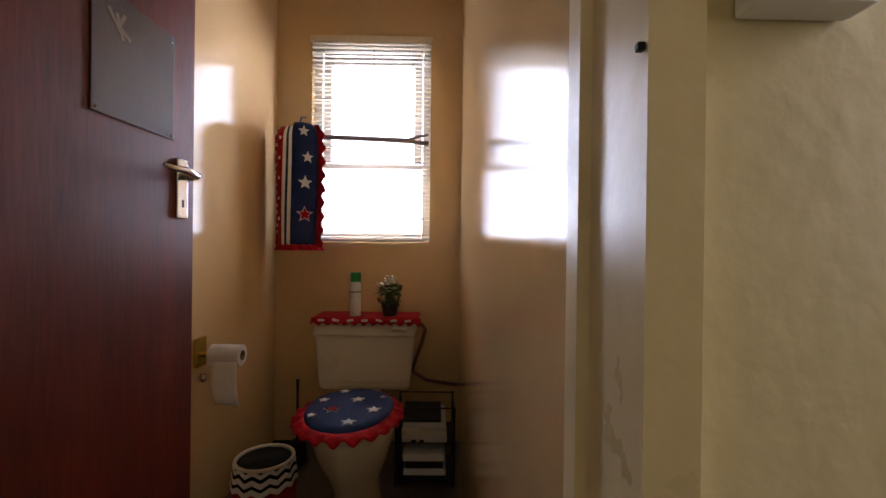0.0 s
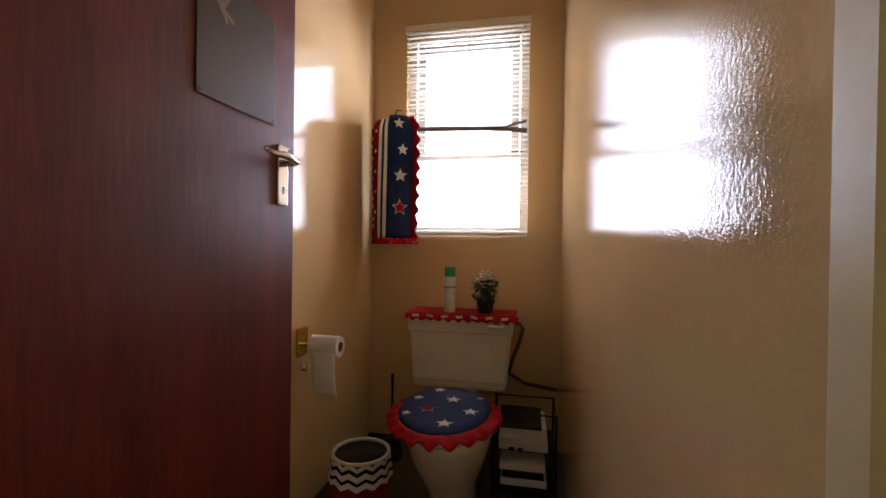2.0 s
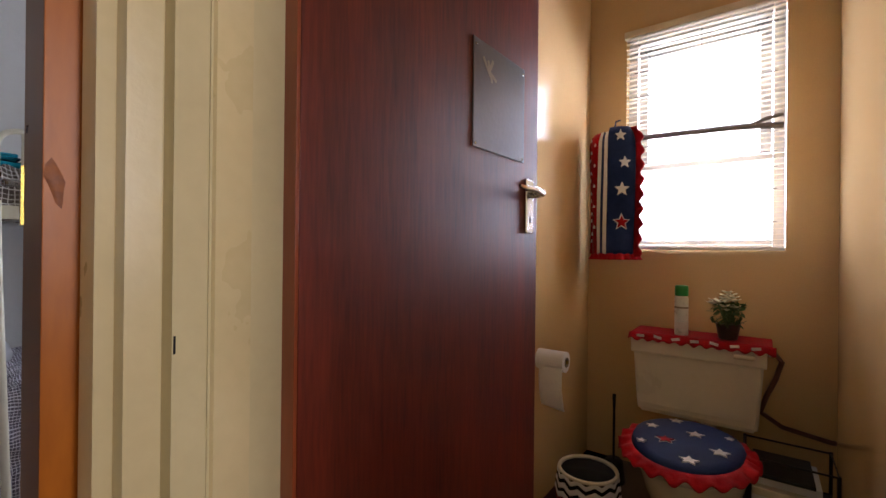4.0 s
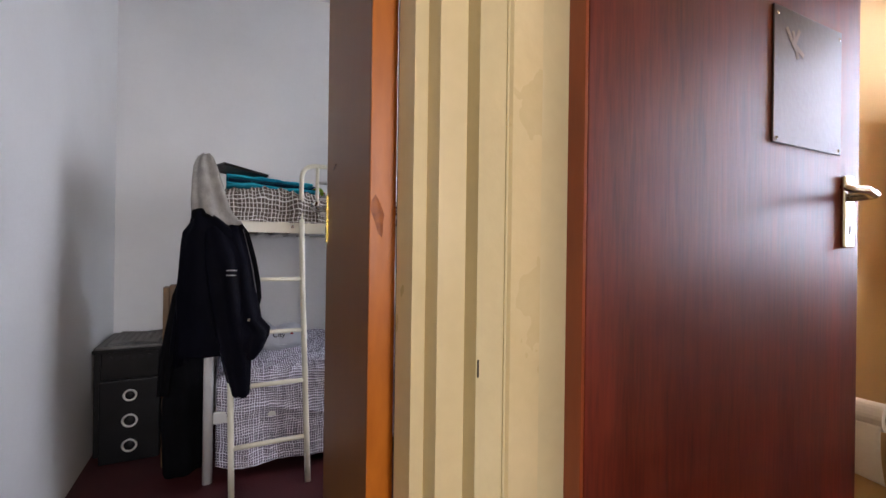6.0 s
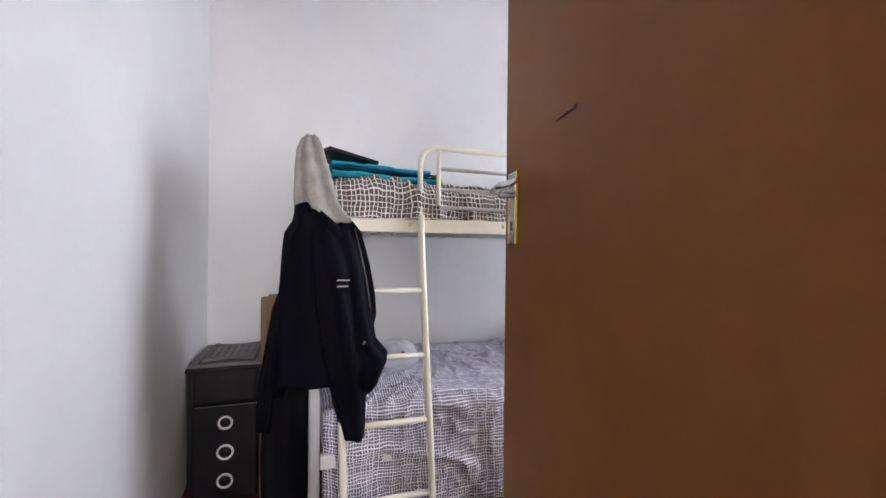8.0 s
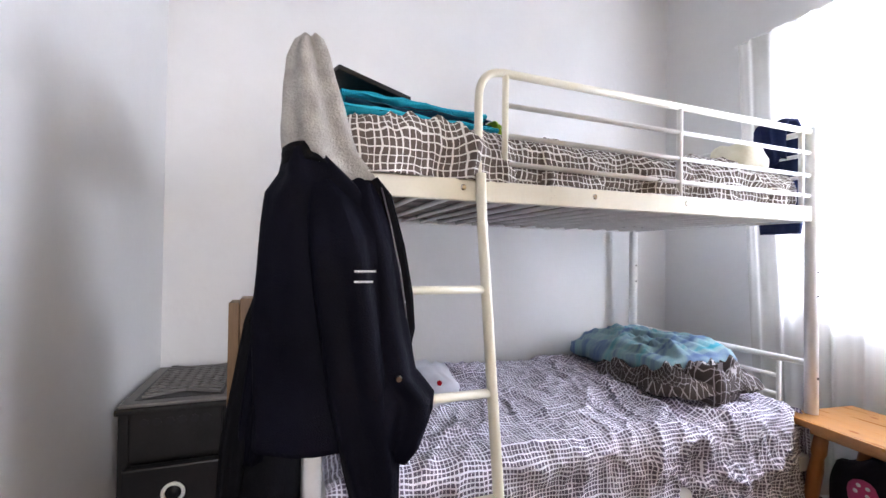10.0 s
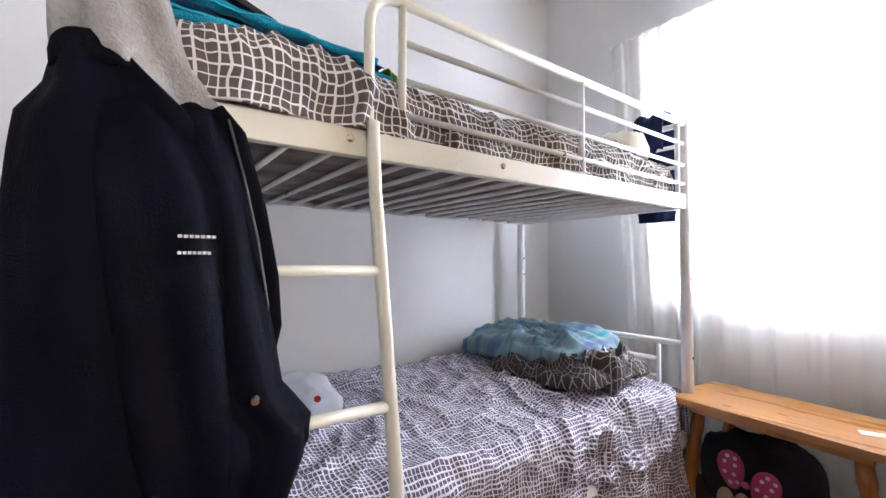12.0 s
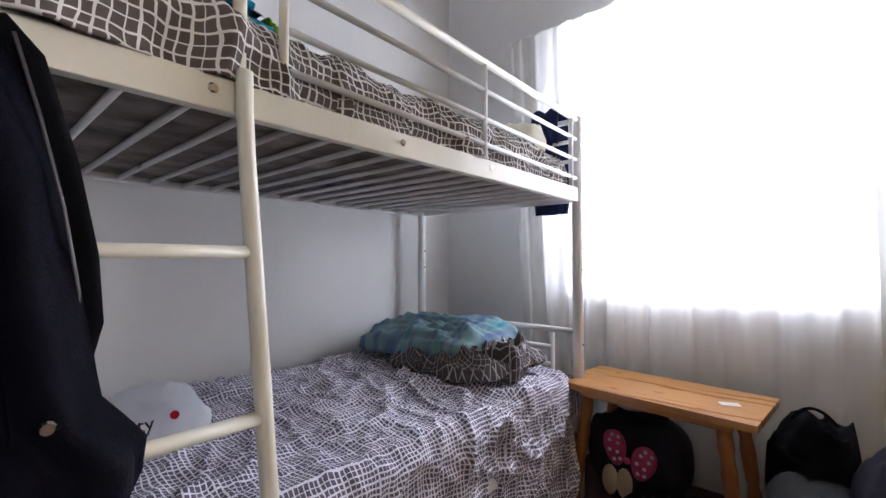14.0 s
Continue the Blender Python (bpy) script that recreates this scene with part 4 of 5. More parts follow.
for y in (Y0, Y1):
    for z0, z1 in ((1.213, 1.270), (0.28, 0.335)):
        part("end_rail", box((BX + 0.022, y - 0.012, z0), (FX - 0.022, y + 0.012, z1), 0.003), WHITE_METAL, bunk)
    for z in (1.56, 1.475, 1.39, 0.672, 0.595, 0.52):
        if y == Y0 and z > 1.3 and z > 1.45:
            continue
        inset = 0.115 if z in (0.595, 0.52) else 0.02
        part("end_bar", tube([(BX + inset, y, z), (FX - inset, y, z)], 0.0115 if z in (1.56, 0.672) else 0.008, 10), WHITE_METAL, bunk, smooth=True)
    for x in (BX + 0.115, FX - 0.115):
        part("end_upright", tube([(x, y, 0.335), (x, y, 0.655)], 0.009, 8), WHITE_METAL, bunk, smooth=True)
# bolts on the front rail
for y in (0.277, 0.702, 1.07, 1.55):
    b = part("bolt", turned([(0.0085, 0), (0.0085, 0.002), (0.006, 0.004)], (FX + 0.013, y, 1.247), 12, Matrix.Rotation(radians(90), 4, "Y")), CHROME, bunk)
# guard rail
GX = FX + 0.004
part("guard_frame", tube([(GX, 0.322, 1.268), (GX, 0.322, 1.49)] + arc((GX, 0.322, 1.50), (GX, 0.324, 1.572), (GX, 0.396, 1.574)) + [(GX, 1.70, 1.556)], 0.0115, 12), CREAM_METAL, bunk, "white guard rail tube", True)
for y in (0.403, 1.047, 1.655):
    part("guard_upright", tube([(GX, y, 1.268), (GX, y, 1.574 - 0.014 * (y - 0.4))], 0.0095, 10), CREAM_METAL if y < 1 else WHITE_METAL, bunk, smooth=True)
for z in (1.486, 1.400, 1.323):
    part("guard_bar", tube([(GX, 0.403, z), (GX, 1.70, z - 0.012)], 0.0075, 10), WHITE_METAL, bunk, smooth=True)
# ladder, leaning out from the rail
lad_r = [(-2.655, 0.322, 1.285), (-2.652, 0.322, 1.225), (-2.640, 0.322, 1.13), (-2.616, 0.323, 0.98), (-2.583, 0.328, 0.725), (-2.551, 0.333, 0.48), (-2.516, 0.338, 0.21), (-2.489, 0.342, 0.0)]
lad_l = [(x, y - 0.335, z) for x, y, z in lad_r]
for pts in (lad_r, lad_l[2:]):
    part("ladder_rail", tube(pts, 0.014, 12), CREAM_METAL, bunk, "yellowed white ladder rail", True)
for a in ((-2.616, 0.98), (-2.583, 0.725), (-2.551, 0.48), (-2.516, 0.213)):
    part("rung", tube([(a[0], -0.010, a[1]), (a[0], 0.325, a[1])], 0.0095, 10, flat=1.2), CREAM_METAL, bunk, "yellowed white ladder rung", True)
# base of the upper bed: cross bars under a stained board
for k in range(19):
    y = Y0 + 0.075 + k * 0.0905
    part("slat", tube([(BX + 0.013, y, 1.222), (FX - 0.013, y, 1.222)], 0.0075, 8), WHITE_METAL, bunk, smooth=True)
part("lower_base", box((BX + 0.014, Y0 + 0.03, 0.30), (FX - 0.014, Y1 - 0.03, 0.325), 0.002), BASE_BOARD, bunk)

board = thing("bed_base_board", (-3.1, 0.8, 1.23), "grey stained fibreboard under the upper mattress", "board")
part("panel", sheet(30, 60, lambda u, v: (BX + 0.02 + u * (FX - BX - 0.04), Y0 + 0.03 + v * (Y1 - Y0 - 0.06), 1.234 + 0.004 * wob((u * 3, v * 6, 2), 1.0))), BASE_BOARD, board, smooth=True)
thicken(board.children[0], 0.006)


def duvet(name, at, label, x_back, x_front, y0, y1, top, drop, bulge, material, seed, crease, nu=110, nv=150, bunch=None):
    """A quilt: over the top from the wall side and down over the front edge, with creases."""
    wide, hang = x_front - x_back, top - drop
    total = wide + hang

    def place(u, v):
        s, y = u * total, y0 + v * (y1 - y0)
        r = 0.055
        if s < wide - r:
            p, n = Vector((x_back + s, y, top)), Vector((0, 0, 1))
        elif s < wide + r:
            a = (s - wide + r) / (2 * r) * math.pi / 2
            p, n = Vector((x_front - r + r * math.sin(a), y, top - r + r * math.cos(a))), Vector((math.sin(a), 0, math.cos(a)))
        else:
            p, n = Vector((x_front, y, top - (s - wide))), Vector((1, 0, 0))
        d = crease * (0.9 * wob((s * 2.2, y * 2.0, seed), 1.0) + 0.75 * ridge((s * 3.0 + 0.7 * y, y * 2.2 - s, seed + 3), 1.2) ** 4 + 0.35 * ridge((s * 7, y * 5 + s * 3, seed + 9), 1.1) ** 5)
        d += bulge(s / total, v)
        # fine gathers running across the bed, strongest where the cloth is bunched
        g = bunch(s, y) if bunch else 0.3
        d += 0.016 * g * (ridge((s * 5 + 1.5 * y, y * 9 + 2.5 * s, seed + 17), 1.0) ** 3 + 0.6 * ridge((s * 11, y * 15 - 4 * s, seed + 23), 1.0) ** 3 - 0.6)
        if s > wide:
            k = (s - wide) / max(hang, 1e-3)
            d += 0.016 * k * math.sin(y * 21 + 2 * wob((y * 3, seed, 0), 1.0)) + 0.015 * k
        return p + n * d
    ob = thing(name, at, label, "duvet" if "duvet" in label else "bedspread")
    f = part("fabric", sheet(nu, nv, place, lambda u, v: (u * total, v * (y1 - y0))), material, ob, smooth=True)
    thicken(f, 0.006)
    return ob


lower_m = thing("mattress", (-3.13, 0.8, 0.33), "mattress on the lower bunk under the bedspread", "mattress")
part("body", box((BX + 0.03, Y0 + 0.03, 0.326), (FX - 0.03, Y1 - 0.04, 0.49), 0.03), WHITE_CLOTH, lower_m)
duvet("bedspread", (-3.1, 0.8, 0.52), "rumpled grey and white checked bedspread on lower bunk", -3.60, -2.668, -0.06, 1.69, 0.520, 0.06, lambda a, v: -0.03 * max(0, (v - 0.93) / 0.07) ** 2 - 0.03 * max(0, (0.05 - v) / 0.05) ** 2, PLAID, 3, 0.022, 150, 240, lambda a, y: 0.55 + 0.7 * math.exp(-((y - 1.25) / 0.35) ** 2))
part("end_fold", sheet(60, 24, lambda u, v: (-3.58 + 0.92 * u, 1.682 + 0.02 * math.sin(u * 9) * v + 0.012 * v, 0.50 - 0.36 * v - 0.03 * (u > 0.97)), lambda u, v: (0.92 * u, 0.36 * v)), PLAID, [o for o in scene.objects if o.name == "bedspread"][0], smooth=True)

upper_m = thing("mattress", (-3.13, 0.8, 1.24), "thin mattress on the upper bunk", "mattress")
part("body", box((BX + 0.03, Y0 + 0.03, 1.243), (FX - 0.055, Y1 - 0.04, 1.36), 0.025), WHITE_CLOTH, upper_m)
duvet("duvet", (-3.1, 0.8, 1.37), "puffy grey and white grid duvet on upper bunk", -3.57, -2.712, -0.05, 1.68, 1.395, 1.268, lambda a, v: 0.022 * math.sin(math.pi * min(1, a * 1.02)) + (0.02 * math.exp(-((v - 0.12) / 0.13) ** 2)) - 0.02 * max(0, v - 0.6), PLAID_UP, 11, 0.026, 130, 260, lambda a, y: 0.5 + 0.6 * math.exp(-((y - 0.30) / 0.22) ** 2))


dv = [o for o in scene.objects if o.name == "duvet"][0]


def fold_pt(u, v):
    a = -0.6 + v * 3.4
    y = 0.43 + 1.23 * u
    k = 0.034 + 0.006 * wob((u * 7, 1.5, 0), 1.0) + 0.006 * ridge((u * 9, v, 4), 1.3) ** 2
    return (-2.722 + k * math.cos(a) * 0.8, y, 1.306 - 0.012 * u + k * math.sin(a))


part("lower_fold", sheet(110, 14, fold_pt, lambda u, v: (v * 0.11, 1.23 * u)), PLAID_UP, dv, "rolled lower fold of the duvet", True)


def soft(name, label, category, centre, size, material, parent=None, seed=0, puff=0.16, turn=0.0, uv_scale=1.0, crease=0.1, group="", square=(0.45, 0.35, 0.8)):
    """A stuffed or folded soft thing: a rounded, creased cushion."""
    cx, cy, cz = centre
    sx, sy, sz = size
    T = Matrix.Translation(centre) @ Matrix.Rotation(turn, 4, "Z")

    def place(u, v):
        a, b = 2 * math.pi * u, math.pi * (v - 0.5)
        ca, sa, cb, sb = math.cos(a), math.sin(a), math.cos(b), math.sin(b)
        e = lambda t, k: math.copysign(abs(t) ** k, t)
        p = Vector((sx / 2 * e(ca, square[0]) * e(cb, square[1]), sy / 2 * e(sa, square[0]) * e(cb, square[1]), sz / 2 * e(sb, square[2])))
        rim = max(abs(p.x) / (sx / 2), abs(p.y) / (sy / 2))
        p.z *= 1 - puff * rim ** 4
        q = T @ p
        d = crease * sz * (wob(q, 9) + 0.8 * ridge(q + Vector((seed, 0, 0)), 7) ** 3)
        return T @ (p + Vector((0, 0, d * (0.4 + 0.6 * (sb > 0)))))
    ob = parent or thing(name, (cx, cy, cz - sz / 2), label, category, group)
    part("fabric" if not parent else name, sheet(64, 26, place, lambda u, v: (u * 2 * (sx + sy) * uv_scale, v * (sy + sz) * uv_scale)), material, ob, label if parent else "", True)
    return ob


# pillow in marbled blue, on a dark checked one
mb, n, l, b = nodes("marbled_blue_cotton")
tc, nz, rp = n.new("ShaderNodeTexCoord"), n.new("ShaderNodeTexNoise"), n.new("ShaderNodeValToRGB")
mpx = n.new("ShaderNodeMapping"); mpx.inputs["Scale"].default_value = (11, 2.5, 2.5)
nz.inputs["Scale"].default_value, nz.inputs["Detail"].default_value, nz.inputs["Distortion"].default_value = 1.3, 4, 0.6
l.new(tc.outputs["Object"], mpx.inputs[0]), l.new(mpx.outputs[0], nz.inputs["Vector"]), l.new(nz.outputs["Fac"], rp.inputs[0])
rp.color_ramp.elements[0].position, rp.color_ramp.elements[0].color = 0.30, (0.06, 0.13, 0.30, 1)
rp.color_ramp.elements[1].position, rp.color_ramp.elements[1].color = 0.70, (0.02, 0.30, 0.40, 1)
e2 = rp.color_ramp.elements.new(0.44); e2.color = (0.13, 0.22, 0.34, 1)
e3 = rp.color_ramp.elements.new(0.55); e3.color = (0.24, 0.38, 0.40, 1)
l.new(rp.outputs[0], b.inputs["Base Color"])
b.inputs["Roughness"].default_value = 0.7


def pillow(label, centre, long, deep, thick, material, seed, turn=(0, 0, 0), crease=0.012):
    """A stuffed pillow: full in the middle, thin at the seam, with pulled-out corners and creases running in from the seam."""
    T = Matrix.Translation(centre) @ pose(0, 0, 0, *turn)

    def place(u, v):
        a = 2 * math.pi * u
        ca, sa = math.cos(a), math.sin(a)
        k = 1 / max(abs(ca), abs(sa)) ** 0.72
        q = 1 - abs(2 * v - 1)
        x, y = ca * k * q, sa * k * q
        h = max(0.0, (1 - min(1, abs(x)) ** 3) * (1 - min(1, abs(y)) ** 3)) ** 0.55
        side = 1 if v > 0.5 else -1
        c = crease * (1.5 * ridge((x * 1.3 + seed, y * 3.2, side), 1.4) ** 3 + wob((x * 2, y * 3, seed + side), 1.2)) * (0.35 + h)
        return T @ Vector((x * long / 2, y * deep / 2 + 0.02 * x * x, side * thick / 2 * h * (1 if side > 0 else 0.75) + c))
    ob = thing("pillow", (centre[0], centre[1], centre[2] - thick / 2), label, "pillow")
    part("fabric", sheet(84, 40, place, lambda u, v: (v * math.cos(2 * math.pi * u), v * math.sin(2 * math.pi * u))), material, ob, smooth=True)
    return ob


under = pillow("dark checked pillow lying under the blue one", (-3.03, 1.38, 0.560), 0.62, 0.42, 0.11, PLAID_DARK, 2, (4, -4, -6), 0.020)
pillow("blue and green marbled pillow on the lower bunk", (-3.25, 1.45, 0.610), 0.76, 0.42, 0.16, mb, 5, (8, -3, -3), 0.014)
soft("bunched_corner", "bunched corner of the checked case", "", (-2.825, 1.39, 0.575), (0.16, 0.24, 0.13), PLAID_DARK, parent=under, seed=21, crease=0.5, turn=0.4)

# plastic shopping bag on the lower bunk
pb = soft("plastic_bag", "crumpled translucent white plastic bag on the bed", "plastic bag", (-3.12, 0.255, 0.590), (0.32, 0.36, 0.13), POLY, seed=8, crease=0.28, square=(0.7, 0.6, 0.9))
part("contents", box((-3.24, 0.14, 0.545), (-3.06, 0.33, 0.605), 0.028), PAPER, pb, "pale bundle inside")
part("print_dot", turned([(0.009, 0), (0.009, 0.002)], (-2.962, 0.322, 0.640), 14, Matrix.Rotation(radians(60), 4, "Y")), RED_CLOTH, pb, "red printed dot")
fc = bpy.data.curves.new("bag_text", "FONT")
fc.body, fc.size, fc.extrude, fc.align_x = "City", 0.040, 0.0006, "CENTER"
txt = new("bag_text", fc)
dg = bpy.context.evaluated_depsgraph_get()
me_t = bpy.data.meshes.new_from_object(txt.evaluated_get(dg))
bpy.data.objects.remove(txt)
bm_t = bmesh.new()
bm_t.from_mesh(me_t)
bmesh.ops.transform(bm_t, matrix=pose(-2.958, 0.252, 0.622, 62, 0, 90), verts=bm_t.verts)
part("lettering", bm_t, BLACK, pb, "dark printed lettering")

# folded towels, cap and cloth on the upper bunk
tw = thing("folded_towel", (-2.95, 0.2, 1.44), "folded turquoise towel with lime edge on duvet", "towel")


def fold(z, h, y0, y1, x0, x1, mm, nm, seed, label=""):
    bmf = bmesh.new()
    def place(u, v):
        a = 2 * math.pi * v
        yy = y0 + (y1 - y0) * u
        e = lambda t, k: math.copysign(abs(t) ** k, t)
        zz = z + h / 2 * e(math.sin(a), 0.7) + 0.009 * wob((u * 3, v, seed), 1.2) - 0.016 * u
        return ((x0 + x1) / 2 + (x1 - x0) / 2 * e(math.cos(a), 0.35) * (1 + 0.04 * wob((u * 5, seed, 0), 1.0)), yy, zz)
    return part(nm, sheet(36, 24, place), mm, tw, label, True)


fold(1.462, 0.034, -0.03, 0.435, -3.20, -2.775, TURQ, "layer", 1)
fold(1.486, 0.020, -0.02, 0.42, -3.20, -2.79, TEAL_DARK, "stripe_layer", 2, "dark blue stripe")
fold(1.506, 0.028, -0.03, 0.40, -3.22, -2.785, TURQ, "layer", 3)
fold(1.462, 0.05, 0.432, 0.458, -3.18, -2.785, LIME, "edge_layer", 4, "lime green edge")
cap = thing("black_folder", (-2.95, 0.05, 1.52), "flat black folder lying on the towel", "folder")
part("cover", box((-3.10, -0.08, 1.535), (-2.80, 0.15, 1.550), 0.004, m=Matrix.Translation((-2.9, 0.04, 1.53)) @ Matrix.Rotation(-0.16, 4, "X") @ Matrix.Rotation(0.3, 4, "Z") @ Matrix.Translation((2.9, -0.04, -1.525))), BLACK, cap)
redc = thing("red_box", (-3.2, 0.55, 1.42), "small red and white carton on the duvet", "box")
part("carton", box((-3.25, 0.50, 1.425), (-3.17, 0.545, 1.50), 0.002), RED_CLOTH, redc)
part("panel", box((-3.249, 0.5455, 1.45), (-3.171, 0.547, 1.475)), PAPER, redc)

nv_ = thing("navy_garment", (-2.80, 1.72, 1.58), "navy cloth draped over the bunk's end rail", "garment")


def drape(u, v):
    s = v * 0.62
    x = -2.885 + 0.15 * u + 0.015 * math.sin(v * 6 + u * 4)
    if s < 0.16:
        return (x, 1.70 - 0.018 + 0.006 * math.sin(u * 14), 1.46 + s * 0.9 + 0.01 * math.sin(u * 9))
    if s < 0.20:
        a = (s - 0.16) / 0.04 * math.pi
        return (x, 1.725 - 0.038 * math.cos(a), 1.602 + 0.022 * math.sin(a) + 0.01 * math.sin(u * 9))
    return (x, 1.764 + 0.008 * math.sin(u * 12 + v * 4), 1.60 - (s - 0.20) * 1.02)


thicken(part("fabric", sheet(24, 40, drape), NAVY_BLUE, nv_, smooth=True), 0.010)
soft("white_cloth", "bundled off-white cloth at the end of the duvet", "cloth", (-2.84, 1.55, 1.445), (0.18, 0.20, 0.11), PETAL, seed=3, crease=0.3, square=(0.8, 0.7, 0.9))

# ---------------------------------------------------------------- jacket hung on the corner post
jk = thing("jacket", (-2.66, -0.09, 1.30), "navy zip jacket with grey hood hung on the bunk post", "jacket")


def folds(y, z, a, seed):
    return 0.017 * math.sin(a * 5 + z * 3 + seed) + 0.020 * wob((a * 1.5, z * 4, seed), 1.0)


def garment(rows, seed, n=40, amp=1.0):
    """Rows of (z, x, y, half width, half depth) skinned with hanging folds."""
    fine = []
    for a, b in zip(rows, rows[1:]):
        fine += [[a[k] + (b[k] - a[k]) * t for k in range(5)] for t in (0, 0.25, 0.5, 0.75)]
    fine.append(list(rows[-1]))
    rings = []
    for z, x, y, hw, hd in fine:
        ring = []
        for k in range(n):
            a = 2 * math.pi * k / n
            f = 1 + amp * folds(y, z, a, seed) / max(0.05, hd) * 0.65
            ring.append(Vector((x + hd * f * math.cos(a), y + hw * (1 + 0.25 * (f - 1)) * math.sin(a), z + 0.006 * math.sin(3 * a + seed))))
        rings.append(ring)
    return loft(rings)


part("body", garment([(0.625, -2.672, -0.040, 0.185, 0.085), (0.68, -2.672, -0.030, 0.193, 0.09), (0.76, -2.672, -0.039, 0.183, 0.088), (0.90, -2.672, -0.052, 0.175, 0.085), (1.02, -2.672, -0.058, 0.164, 0.08), (1.12, -2.670, -0.066, 0.149, 0.075), (1.20, -2.665, -0.078, 0.128, 0.068), (1.245, -2.665, -0.095, 0.085, 0.060), (1.29, -2.665, -0.118, 0.055, 0.052), (1.305, -2.665, -0.118, 0.052, 0.050)], 1), NAVY, jk, smooth=True)
part("sleeve", garment([(0.445, -2.545, 0.040, 0.040, 0.030), (0.49, -2.545, 0.036, 0.046, 0.036), (0.60, -2.555, 0.022, 0.062, 0.046), (0.75, -2.565, 0.002, 0.074, 0.052), (0.95, -2.580, -0.022, 0.080, 0.052), (1.10, -2.600, -0.040, 0.078, 0.050), (1.20, -2.630, -0.065, 0.060, 0.040), (1.24, -2.645, -0.08, 0.04, 0.028)], 4), NAVY, jk, smooth=True)
part("sleeve", garment([(0.56, -2.76, -0.220, 0.036, 0.03), (0.64, -2.76, -0.215, 0.046, 0.045), (0.80, -2.745, -0.190, 0.054, 0.055), (1.05, -2.71, -0.155, 0.056, 0.055), (1.20, -2.67, -0.135, 0.045, 0.04)], 7), NAVY, jk, smooth=True)
part("front_flap", garment([(0.615, -2.570, 0.060, 0.050, 0.040), (0.645, -2.565, 0.070, 0.066, 0.050), (0.71, -2.560, 0.086, 0.078, 0.052), (0.745, -2.562, 0.088, 0.078, 0.050), (0.80, -2.570, 0.050, 0.072, 0.046), (0.92, -2.590, 0.032, 0.072, 0.042), (1.08, -2.612, 0.020, 0.062, 0.036), (1.20, -2.635, 0.000, 0.046, 0.030), (1.24, -2.645, 0.005, 0.028, 0.02)], 9), NAVY, jk, smooth=True)
part("lining_edge", tube([(-2.640, 0.030, 1.243), (-2.630, 0.055, 1.20), (-2.622, 0.083, 1.08), (-2.618, 0.104, 0.97), (-2.615, 0.112, 0.89), (-2.605, 0.100, 0.80)], [0.016, 0.024, 0.028, 0.027, 0.024, 0.012], 10, flat=0.45), BLACK_CLOTH, jk, "black zip facing", True)
part("zip", tube([(-2.606, 0.045, 1.222), (-2.594, 0.067, 1.13), (-2.588, 0.088, 1.03), (-2.584, 0.103, 0.93), (-2.580, 0.102, 0.84)], 0.0022, 6), DARK_METAL, jk, "grey zip teeth", True)
part("collar", garment([(1.272, -2.665, -0.110, 0.066, 0.058), (1.295, -2.665, -0.118, 0.060, 0.056), (1.312, -2.665, -0.120, 0.055, 0.052)], 2, amp=0.4), BLACK_CLOTH, jk, smooth=True)
for k, (z, w) in enumerate(((1.030, 0.046), (1.008, 0.040))):
    for j in range(7):
        y = -0.030 + j * w / 7
        part("print_bar", box((-2.527, y + 0.004, z - 0.002), (-2.518, y + 0.004 + w / 10, z + 0.002)), WHITE_CLOTH, jk)
hd = part("hood", garment([(1.235, -2.690, -0.030, 0.090, 0.036), (1.30, -2.674, -0.085, 0.082, 0.052), (1.36, -2.670, -0.100, 0.074, 0.050), (1.45, -2.670, -0.110, 0.062, 0.046), (1.52, -2.670, -0.115, 0.050, 0.040), (1.56, -2.670, -0.117, 0.034, 0.030), (1.578, -2.670, -0.118, 0.014, 0.014)], 5, amp=1.5), GREY_FLEECE, jk, "grey fleece hood", True)
part("button", turned([(0.008, 0), (0.006, 0.004)], (-2.513, 0.07, 0.80), 10, Matrix.Rotation(radians(90), 4, "Y")), CHROME, jk)

# ---------------------------------------------------------------- corner by the door side wall
coat = thing("black_coat", (-2.83, -0.23, 0.9), "long black coat hanging behind the jacket", "coat")
part("body", garment([(0.03, -2.83, -0.21, 0.085, 0.10), (0.30, -2.83, -0.21, 0.090, 0.095), (0.65, -2.83, -0.20, 0.085, 0.08), (0.95, -2.83, -0.17, 0.06, 0.05), (1.15, -2.83, -0.14, 0.03, 0.03)], 6), BLACK_CLOTH, coat, smooth=True)

part("sleeve", garment([(0.42, -2.78, -0.285, 0.03, 0.035), (0.60, -2.79, -0.272, 0.036, 0.045), (0.90, -2.81, -0.225, 0.036, 0.045), (1.10, -2.83, -0.17, 0.02, 0.03)], 3), BLACK_CLOTH, coat, smooth=True)
wb = thing("wooden_panel", (-2.97, -0.2, 0), "brown wooden panel standing behind the jacket", "panel")
part("board", box((-3.02, -0.312, 0.0), (-2.94, -0.285, 0.925), 0.003), BOARD_WOOD, wb)
part("board", box((-3.02, -0.284, 0.0), (-2.945, -0.13, 0.935), 0.003), BOARD_WOOD, wb)

